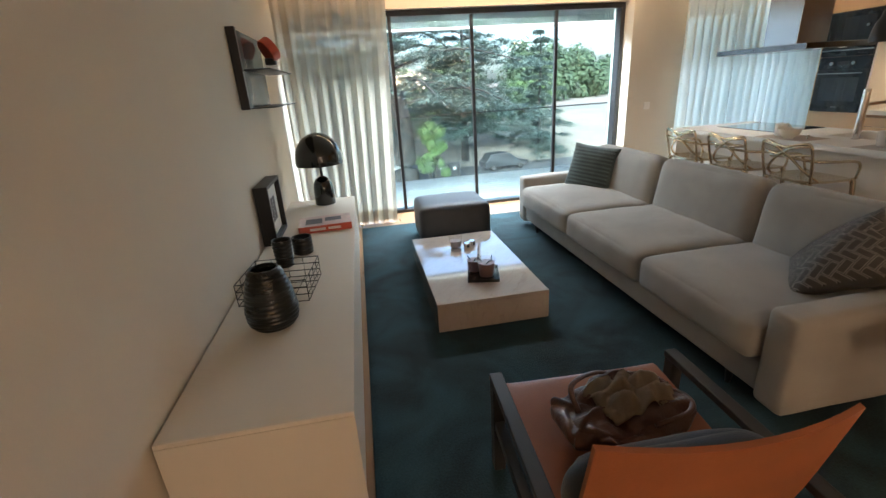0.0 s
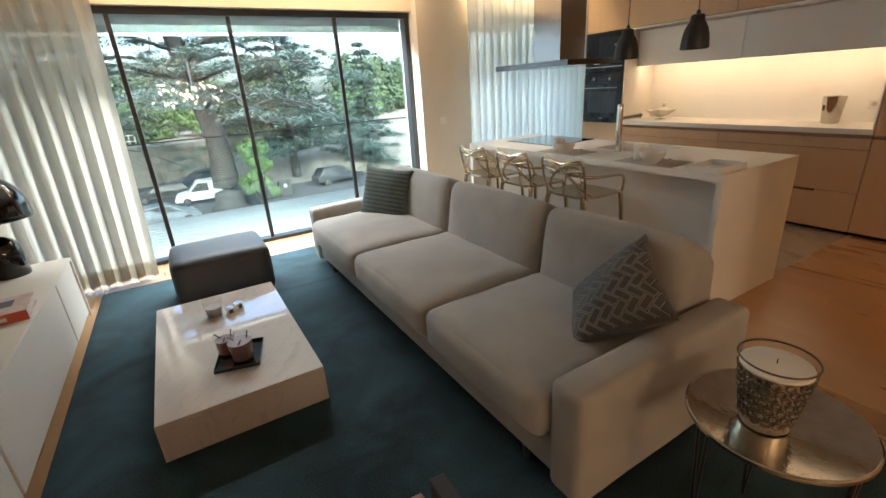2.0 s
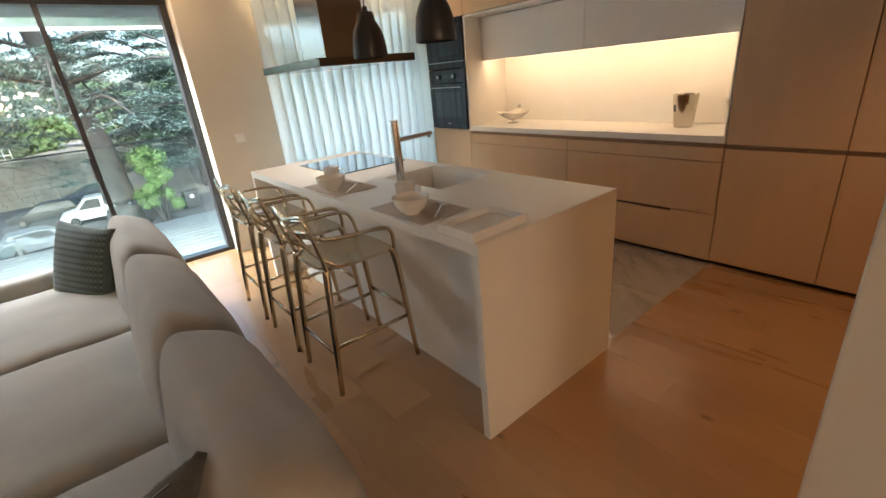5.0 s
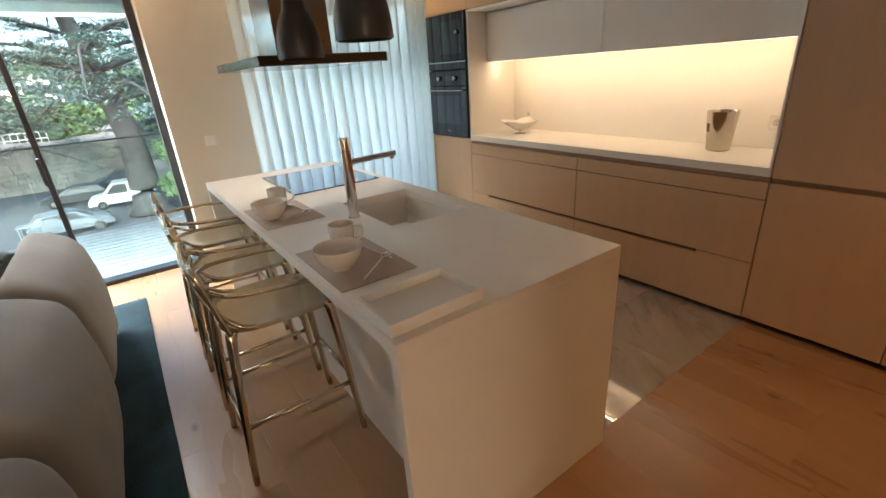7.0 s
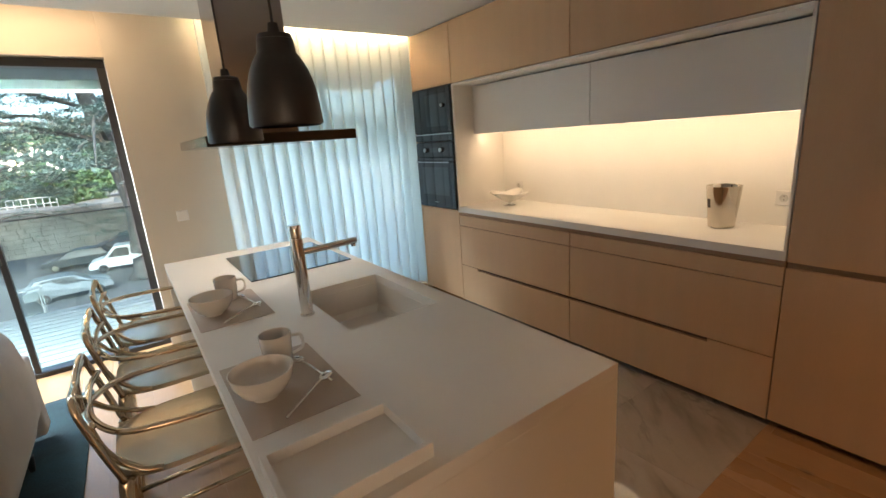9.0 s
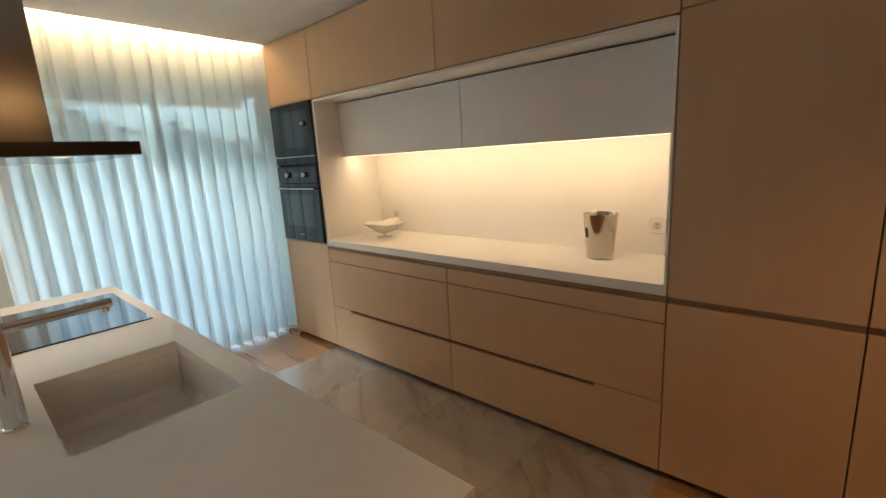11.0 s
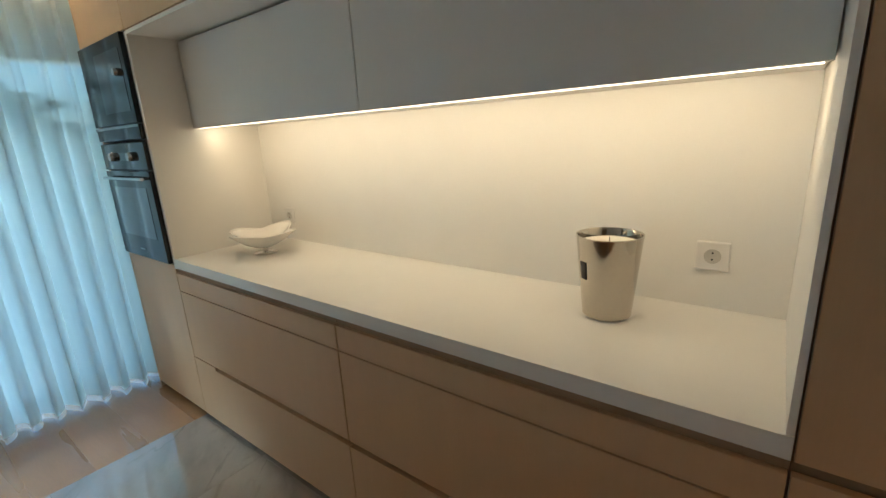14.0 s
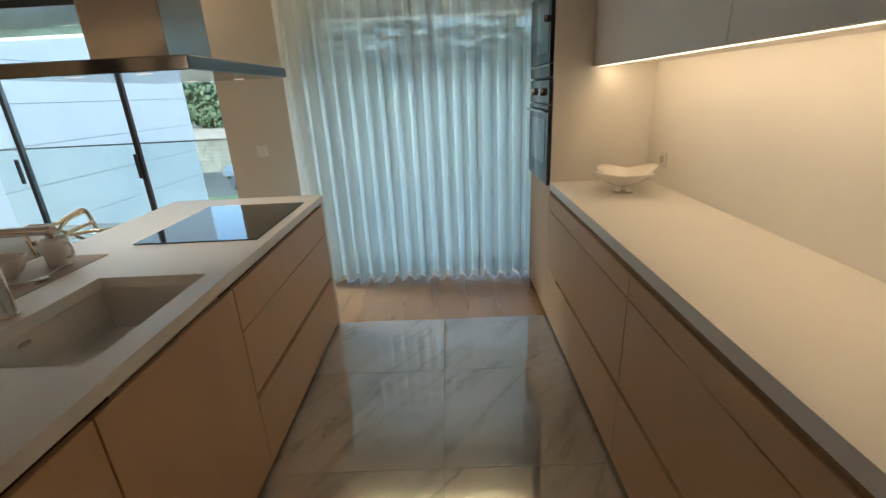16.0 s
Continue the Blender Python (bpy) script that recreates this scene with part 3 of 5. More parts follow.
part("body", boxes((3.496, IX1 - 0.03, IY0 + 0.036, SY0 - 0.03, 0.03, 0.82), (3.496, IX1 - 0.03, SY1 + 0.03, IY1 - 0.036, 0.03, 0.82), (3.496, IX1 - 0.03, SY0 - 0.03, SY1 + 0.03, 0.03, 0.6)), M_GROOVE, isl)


def basin(x0, x1, y0, y1, z0, z1, th=0.012):
    """An open tub with a thick wall, as one shell."""
    bm = bmesh.new()
    loops = []
    for d, z in ((th, z0), (th, z1), (0.0, z1), (0.0, z0 + th + 0.03), (-0.018, z0 + th)):
        loops.append([bm.verts.new(p) for p in ((x0 - d, y0 - d, z), (x1 + d, y0 - d, z), (x1 + d, y1 + d, z), (x0 - d, y1 + d, z))])
    for a, b in zip(loops, loops[1:]):
        for i in range(4):
            bm.faces.new((a[i], a[i - 3], b[i - 3], b[i]))
    bm.faces.new(loops[0][::-1]), bm.faces.new(loops[-1])
    bmesh.ops.recalc_face_normals(bm, faces=bm.faces)
    return bm


bas = basin(SX0, SX1, SY0, SY1, 0.68, IZ - 0.041)
sink = part("sink_basin", bas, M_WHITE, isl, "moulded white sink basin")
part("overflow", boxes((SX0 + 0.001, SX0 + 0.004, 2.60, 2.64, 0.80, 0.812), bevel=0.001, seg=1), M_CHROME, sink)
part("drain", lathe([(0.045, 0), (0.045, 0.003), (0.03, 0.004)], 24, m=pose(3.88, 2.63, 0.692)), M_CHROME, sink, smooth=40)
W = IX1 - 0.02


def island_front(y0, y1, z0, z1, name="drawer_front"):
    return part(name, boxes((W, W + 0.019, y0 + GAP, y1 - GAP, z0 + GAP, z1 - GAP), bevel=0.0012, seg=1), M_FRONT, isl)


for (a, b) in ((IY0 + 0.036, 2.29), (2.29, 2.93)):
    island_front(a, b, 0.03, 0.815, "door")
for (z0, z1) in ((0.03, 0.346), (0.366, 0.64), (0.64, 0.815)):
    island_front(2.93, IY1 - 0.036, z0, z1)
part("plinth", boxes((IX1 - 0.07, IX1 - 0.05, IY0 + 0.036, IY1 - 0.036, 0, 0.03)), M_BLACK, isl)

hob = part("induction_hob", boxes((3.588, 4.12, 3.29, 3.935, IZ + 0.0005, IZ + 0.006), bevel=0.002, seg=1), M_BLACKGLOSS)
tagged(hob, "black glass induction hob on the island", "hob")

hd = thing("island_hood", (3.80, 3.50, 1.525), "brushed steel extractor hood hanging over the island", "extractor hood")
part("canopy", boxes((-0.325, 0.325, -0.45, 0.45, 0, 0.045), bevel=0.003, seg=1), M_DARKSTEEL, hd, "dark polished steel canopy")
part("chimney", boxes((-0.162, 0.132, -0.21, 0.11, 0.046, CEIL - 1.5255), bevel=0.002, seg=1), M_STEEL, hd)
for x in (-0.12, 0.12):
    for y in (-0.36, 0.36):
        part("downlight", lathe([(0.024, -0.0012), (0.024, 0.0)], 16, m=pose(x, y, 0)), M_HOODLED, hd, "small round downlight")

# ---- sofa ----
so = thing("sofa", (0, 0, 0), "long taupe fabric three-seat sofa on dark legs", "sofa")
SXF, SXB, SYN, SYF = 1.59, 2.60, 1.12, 4.20
part("base", soft((SXB - SXF - 0.09, SYF - SYN - 0.10, 0.15), 0.02, 8, m=pose((SXF + SXB) / 2 - 0.02, (SYN + SYF) / 2, 0.17)), M_SOFA, so, smooth=180)
for y in (SYN + 0.075, SYF - 0.075):
    part("arm", soft((0.985, 0.15, 0.455), 0.035, 12, puff=(0, 0.008, 0.010), m=pose(SXF + 0.4925, y, 0.2975), wob=0.003), M_SOFA, so, smooth=180)
cuts = (SYN + 0.152, 2.09, 3.05, SYF - 0.152)


def back_module(y0, y1):
    """A stuffed back block: its face leans back, its shoulder is deeply rounded, its rear drops to the base."""
    bm = soft((0.37, y1 - y0 - 0.004, 0.60), 0.09, 18, puff=(0.022, 0.0, 0.012), wob=0.006)
    for v in bm.verts:
        up = (v.co.z + 0.30) / 0.60
        face = max(0.0, min(1.0, (0.185 - v.co.x) / 0.37))
        v.co.x += 0.105 * up * face - 0.05 * max(0.0, up - 0.35) * (1 - face)
        v.co.z -= 0.10 * (1 - face) ** 1.5 * max(0.0, up - 0.4) / 0.6
    bmesh.ops.transform(bm, matrix=pose(2.415, (y0 + y1) / 2, 0.512), verts=bm.verts)
    return bm


for a, b in zip(cuts, cuts[1:]):
    part("seat_cushion", soft((0.78, b - a - 0.006, 0.20), 0.055, 14, puff=(0.014, 0.002, 0.034), m=pose(SXF + 0.355, (a + b) / 2, 0.342), wob=0.008), M_SOFA, so, smooth=180)
    part("back_cushion", back_module(a, b), M_SOFA, so, smooth=180)
for x in (SXF + 0.06, SXB - 0.08):
    for y in (SYN + 0.32, SYF - 0.36):
        part("leg", lathe([(0.012, 0.016), (0.022, 0.10)], 12, m=pose(x, y, 0)), M_BLACK, so, smooth=40)

# ---- coffee table, pouf, sideboard ----
ct = thing("coffee_table", (0, 0, 0), "low polished pink-beige stone block coffee table", "coffee table")
part("top", boxes((0.385, 1.092, 2.268, 3.522, 0.183, 0.205), bevel=0.0015, seg=1), M_TRAV, ct)
for r in ((0.385, 1.092, 2.268, 2.290), (0.385, 1.092, 3.500, 3.522), (0.385, 0.407, 2.2902, 3.4998), (1.070, 1.092, 2.2902, 3.4998)):
    part("side_panel", boxes((*r, 0.018, 0.1827)), M_TRAV, ct)
pf = thing("pouf", (0, 0, 0), "charcoal leather pouf with rounded edges", "pouf")
part("body", soft((0.66, 0.56, 0.36), 0.06, 12, puff=(0.01, 0.01, 0.015), m=pose(0.83, 4.02, 0.225)), M_POUF, pf, smooth=180)
part("base", boxes((0.56, 1.10, 3.80, 4.24, 0.016, 0.05)), M_BLACK, pf)

sb = thing("sideboard", (0, 0, 0), "long low cream lacquered sideboard against the wall", "sideboard")
part("top", boxes((-0.668, -0.070, 1.12, 4.22, 0.462, 0.480), bevel=0.002, seg=1), M_BASEB, sb)
part("end_panel", boxes((-0.668, -0.070, 1.12, 1.138, 0.03, 0.461)), M_BASEB, sb)
part("end_panel", boxes((-0.668, -0.070, 4.202, 4.22, 0.03, 0.461)), M_BASEB, sb)
part("body", boxes((-0.668, -0.10, 1.139, 4.201, 0.05, 0.461)), M_GROOVE, sb)
part("plinth", boxes((-0.66, -0.12, 1.15, 4.19, 0.0, 0.05)), M_FRONT, sb)
cutsb = (1.139, 2.36, 3.705, 4.201)
for a, b in zip(cutsb, cutsb[1:]):
    part("door", boxes((-0.098, -0.078, a + 0.002, b - 0.022, 0.06, 0.455), bevel=0.002, seg=1), M_BASEB, sb)
    if b < 4.1:
        part("grip_slot", boxes((-0.099, -0.090, b - 0.020, b, 0.06, 0.455)), M_FRONT, sb, "oak-lined finger slot")

# ---- balcony and the street below ----
M_DECK = wood("grey_deck", (0.27, 0.255, 0.235), (0.13, 0.12, 0.115), 0.7, grain=(0.8, 14, 14), piece=0.1, knots=False)
M_RENDER = mat("white_render", (0.80, 0.79, 0.76), 0.85, var=0.05, scale=1.2, fine=70, bump=0.1)
M_SOFFIT = mat("grey_soffit", (0.17, 0.18, 0.185), 0.8, var=0.05)
M_ASPHALT = mat("asphalt", (0.075, 0.077, 0.08), 0.9, var=0.2, scale=0.4, fine=14, bump=0.2)
M_STONE = mat("old_granite", (0.22, 0.205, 0.185), 0.95, var=0.35, scale=1.1, fine=9, bump=0.5)
M_EARTH = mat("dry_earth", (0.27, 0.24, 0.20), 1.0, var=0.3, scale=0.7, fine=6, bump=0.5)
M_BARK = mat("cedar_bark", (0.055, 0.054, 0.052), 0.95, var=0.4, scale=2, fine=12, stretch=(3, 3, 0.5), bump=0.8)
M_NEEDLE = mat("cedar_needles", (0.088, 0.136, 0.118), 0.75, var=0.45, scale=0.9, fine=7, bump=0.0)
M_LEAF = mat("fresh_leaves", (0.095, 0.17, 0.055), 0.7, var=0.4, scale=1.2, fine=8, bump=0.0)
M_HEDGE = mat("mixed_foliage", (0.058, 0.100, 0.052), 0.75, var=0.5, scale=0.5, fine=5, bump=0.0)
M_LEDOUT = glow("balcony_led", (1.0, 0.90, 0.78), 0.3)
GZ = -6.58


def out(x, y, z=None):
    """A place outdoors, told from the balcony in strides of 1.35 m; without z it lies on the street."""
    p = (0.9 + (x - 0.9) * 1.35, 0.48 + (y - 0.48) * 1.35)
    return (*p, GZ if z is None else 1.44 + (z - 1.44) * 1.35)


dk = thing("balcony", (0, 0, 0), "balcony with a grey timber deck and glass balustrade", "balcony", kind="structure")
part("slab", boxes((-0.9, 6.4, 5.30, 7.25, -0.35, -0.05)), M_SOFFIT, dk)
for i in range(14):
    y = 5.305 + 0.134 * i
    part("deck_board", boxes((-0.85, 6.35, y, y + 0.121, -0.049, -0.022)), M_DECK, dk)
part("handrail", boxes((-0.9, 6.35, 7.185, 7.205, 0.975, 0.992)), M_BLACK, dk)
for i in range(5):
    a = -0.88 + 1.446 * i
    ob = part("rail_pane", boxes((a + 0.006, a + 1.44, 7.19, 7.20, -0.02, 0.974)), M_RAILPANE, dk)
    ob.visible_shadow = False
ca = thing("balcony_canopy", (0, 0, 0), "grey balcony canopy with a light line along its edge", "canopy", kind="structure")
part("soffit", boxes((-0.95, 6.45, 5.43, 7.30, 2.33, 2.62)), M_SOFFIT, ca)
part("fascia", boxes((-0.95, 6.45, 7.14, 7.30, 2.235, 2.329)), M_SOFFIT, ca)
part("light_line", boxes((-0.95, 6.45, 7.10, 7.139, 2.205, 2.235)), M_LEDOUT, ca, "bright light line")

wing = thing("building_wing", (0, 0, 0), "white rendered wing of the same building", "building", kind="structure")
for i in range(17):
    part("facade_panel", boxes((-4.2, -3.0, 8.3, 15.7, -6.78 + 0.76 * i, -6.03 + 0.76 * i)), M_RENDER, wing)


def ground_height(x, y):
    """The street is level; past the stone wall, and up a bank beside it, the land lies higher."""
    edge = 56.0 if x < 3.7 else max(44.4, 53.8 - 1.6 * (x - 3.7))
    s = max(0.0, min(1.0, (y - edge) / (0.1 if x < 3.7 else 12)))
    if s > 0:
        return GZ + 4.05 * s + 0.25 * noise.noise((x * 0.2, y * 0.2, 0)) * s
    return GZ - 0.04


def ground(name, x0, x1, y0, y1, nx, ny, material, label):
    bm = bmesh.new()
    rows = [[bm.verts.new((x0 + (x1 - x0) * i / nx, y0 + (y1 - y0) * j / ny, 0)) for i in range(nx + 1)] for j in range(ny + 1)]
    for r in rows:
        for v in r:
            v.co.z = ground_height(v.co.x, v.co.y)
    for a, b in zip(rows, rows[1:]):
        for i in range(nx):
            bm.faces.new((a[i], a[i + 1], b[i + 1], b[i]))
    return structure(name, bm, material, label)


structure("ground", boxes((-1500, 1500, -200, 3000, GZ - 0.5, GZ - 0.02)), M_EARTH, "ground to the horizon")
structure("road", boxes((-80, 80, 8, 55.8, GZ - 0.02, GZ)), M_ASPHALT, "pale asphalt street with parked cars")
ground("bank", -80, 80, 43, 100, 80, 76, M_EARTH, "dry earth bank behind the street")
for k in range(4):
    structure("road_marking", boxes((-12.5 + 3.2 * k, -12.38 + 3.2 * k, 37, 42, GZ, GZ + 0.004)), M_RENDER, "white parking line")
structure("lawn", boxes((-41, -12.5, 24, 40, GZ - 0.01, GZ + 0.05)), M_LEAF, "strip of grass beside the street")
sw = thing("stone_wall", (0, 0, 0), "old granite retaining wall along the street", "wall", kind="structure")
rnd = random.Random(5)
bm = bmesh.new()
for j in range(9):
    x = -46.0 + rnd.uniform(0, 0.4)
    while x < 7.8:
        w = rnd.uniform(0.5, 1.2)
        d = rnd.uniform(-0.05, 0.05)
        box(bm, x, x + w - 0.03, 55.2 + d, 56.1, GZ + 0.45 * j, GZ + 0.45 * j + 0.43)
        x += w
tagged(part("stones", bm, M_STONE, sw), kind="stuff")


def quads(name, centres, normals, sizes, material, parent, seed, ratio=0.55):
    """Many small leaf sprays as one mesh."""
    r = np.random.RandomState(seed)
    c, nrm = np.asarray(centres), np.asarray(normals)
    k = len(c)
    nrm = nrm / np.linalg.norm(nrm, axis=1)[:, None]
    rv = r.normal(size=(k, 3))
    a = np.cross(nrm, rv)
    a /= np.linalg.norm(a, axis=1)[:, None]
    b = np.cross(nrm, a)
    s = np.asarray(sizes)[:, None]
    v = np.stack([c - a * s, c - b * s * ratio, c + a * s, c + b * s * ratio], 1).reshape(-1, 3)
    me = bpy.data.meshes.new(name)
    me.from_pydata(v.tolist(), [], np.arange(4 * k).reshape(-1, 4).tolist())
    me.materials.append(material)
    ob = new(name, me)
    ob.parent = parent
    return ob


def cedar(loc, height, spread, trunk_r, clear, limbs, seed, label, sprays=110, lean=(0, 0)):
    """A conifer with level limbs that carry flat pads of needles."""
    r = random.Random(seed)
    t = thing("cedar_tree", loc, label, "tree", "street trees")
    base = [Vector((lean[0] * f * f, lean[1] * f, height * f)) for f in (0, 0.1, 0.25, 0.45, 0.7, 1.0)]
    line = spline([p + Vector((r.uniform(-1, 1), r.uniform(-1, 1), 0)) * trunk_r * 0.25 for p in base], 5)
    n = len(line)
    part("trunk", tube(line, 1, 12, radii=[trunk_r * (1.35 if i == 0 else 1.0) * (1 - 0.9 * i / n) + 0.02 for i in range(n)]), M_BARK, t, smooth=180)
    bm = bmesh.new()
    cs, ns, ss = [], [], []
    for i in range(limbs):
        f = clear + (1 - clear) * (i + r.random()) / limbs
        p0 = line[min(n - 1, int(f * n))]
        ang = i * 2.4 + r.uniform(-0.5, 0.5)
        reach = spread * (1.0 - 0.8 * ((f - clear) / (1 - clear)) ** 1.3) * r.uniform(0.6, 1.1)
        d = Vector((math.cos(ang), math.sin(ang), 0))
        tip = p0 + d * reach + Vector((0, 0, r.uniform(-0.16, 0.10) * reach))
        mid = p0 + d * reach * 0.5 + Vector((0, 0, 0.10 * reach))
        ln = spline([p0, mid, tip], 4)
        tube(ln, 1, 5, bm, radii=[trunk_r * 0.14 * (1 - 0.85 * k / len(ln)) for k in range(len(ln))])
        for k in range(5):
            q = ln[min(len(ln) - 1, 2 + int(k * (len(ln) - 2) / 4.2))]
            w = reach * r.uniform(0.14, 0.27) * (0.8 + 0.3 * (k == 3)) + 0.25
            side = d.cross(Vector((0, 0, 1))) * r.uniform(-0.35, 0.35) * reach * 0.5
            for _ in range(int(sprays * (0.5 + w * 0.6))):
                g = abs(r.gauss(0, 0.55))
                an = r.uniform(0, 6.283)
                cs.append((q.x + side.x + w * g * math.cos(an), q.y + side.y + w * g * math.sin(an), q.z + r.gauss(0.05, 0.10) - 0.16 * w * g * g))
                ns.append((r.gauss(0, 0.45), r.gauss(0, 0.45), 1))
                ss.append(r.uniform(0.06, 0.15))
    part("limbs", bm, M_BARK, t, smooth=180)
    tagged(quads("crown", cs, ns, ss, M_NEEDLE, t, seed, 0.36), kind="stuff")
    return t


def shrub(name, loc, size, count, material, seed, label, leaf=0.16, stems=6, category="shrub"):
    """A leafy mass of uneven outline on several stems."""
    r = random.Random(seed)
    t = thing(name, loc, label, category)
    bm = bmesh.new()
    cs, ns, ss = [], [], []
    lobes = []
    for i in range(stems * 3):
        p = Vector((r.uniform(-0.8, 0.8) * size[0], r.uniform(-0.7, 0.7) * size[1], size[2] * r.uniform(0.18, 0.92)))
        k = 1 - 0.55 * (p.z / size[2])
        p.x, p.y = p.x * k, p.y * k
        lobes.append((p, r.uniform(0.22, 0.42) * min(size[0], size[2])))
        if i % 3 == 0:
            tube(spline([(p.x * 0.2, p.y * 0.2, 0), (p.x * 0.5, p.y * 0.5, p.z * 0.5), p], 4), 0.05, 5, bm, radii=[0.07 - 0.006 * q for q in range(9)])
    for _ in range(count):
        p, w = lobes[int(r.random() * len(lobes))]
        v = Vector((r.gauss(0, 1), r.gauss(0, 1), r.gauss(0, 0.8))).normalized() * w * r.uniform(0.55, 1.12)
        c = p + v
        cs.append((c.x, c.y, max(0.02, c.z)))
        ns.append((v.x + r.gauss(0, 0.3) * w, v.y + r.gauss(0, 0.3) * w, v.z + w * 0.6))
        ss.append(leaf * r.uniform(0.6, 1.3))
    part("stems", bm, M_BARK, t, smooth=180)
    tagged(quads("crown", cs, ns, ss, material, t, seed, 0.7), kind="stuff")
    return t


cedar(out(3.0, 28.2), 23, 12.5, 1.12, 0.45, 60, 3, "large old cedar with a thick leaning trunk and level limbs", 330, lean=(-4.0, 1.3))
cedar(out(8.2, 34.0), 17.0, 8.2, 0.47, 0.28, 66, 8, "blue-green cedar with drooping layered foliage", 380)
cedar(out(14.6, 35.0), 12.4, 4.1, 0.34, 0.06, 52, 13, "slender dark conifer beside the street", 210)
cedar(out(-5.0, 36.0), 20, 9.5, 0.68, 0.33, 40, 21, "tall cedar with open crown", 170)
shrub("ivy_shrub", out(4.5, 27.2), (1.6, 1.35, 5.4), 9000, M_LEAF, 4, "fresh green shrub growing beside the cedar trunk", 0.08)
shrub("bank_shrub", out(0.5, 47.5, -1.6), (7.4, 2.2, 4.9), 8400, M_LEAF, 6, "broad green bushes above the stone wall", 0.2, 9)
shrub("bank_shrub", out(-9.0, 48.0, -1.6), (6.8, 2.2, 5.4), 6000, M_HEDGE, 7, "broad green bushes above the stone wall", 0.22, 9)
shrub("bank_shrub", out(10.5, 46.5, -1.6), (6.1, 2.2, 4.1), 6000, M_HEDGE, 9, "dark bushes on the earth bank", 0.2, 8)
shrub("bank_shrub", out(18.0, 46.0, -2.2), (6.1, 2.2, 4.3), 5200, M_LEAF, 10, "pale green bushes on the earth bank", 0.2, 8)
for x, y, w, k in ((6.2, 44.0, 4.6, 61), (11.6, 41.5, 4.2, 62), (-3.2, 46.8, 5.0, 63), (15.8, 40.0, 3.4, 64)):
    shrub("bank_shrub", out(x, y, -2.0), (w, 2.0, 3.0), 6500, M_HEDGE, k, "low dark undergrowth on the earth bank", 0.2, 8)
for i in range(9):
    x = -26 + 8.2 * i
    tagged(shrub("background_tree", out(x, 58 + 5 * (i % 3), -1.6), (7.8, 3.4, 6.8 + 1.6 * ((i * 7) % 4)), 7000, M_HEDGE, 40 + i, "distant broadleaf tree behind the bank", 0.34, 8, "tree"), group="background trees")
fence = thing("railing", out(-14, 45.3, -1.75), "white metal railing above the stone wall", "fence")
for i in range(31):
    part("post", boxes((0.55 * i, 0.55 * i + 0.05, 0, 0.05, 0, 1.3)), M_RENDER, fence)
for z in (0.62, 1.24):
    part("rail", boxes((0, 16.55, -0.02, 0.07, z, z + 0.06)), M_RENDER, fence)

M_CARGLASS = mat("car_glass", (0.02, 0.025, 0.03), 0.3, var=0.1, bump=0.0)
M_TYRE = mat("tyre_rubber", (0.02, 0.02, 0.02), 0.9)


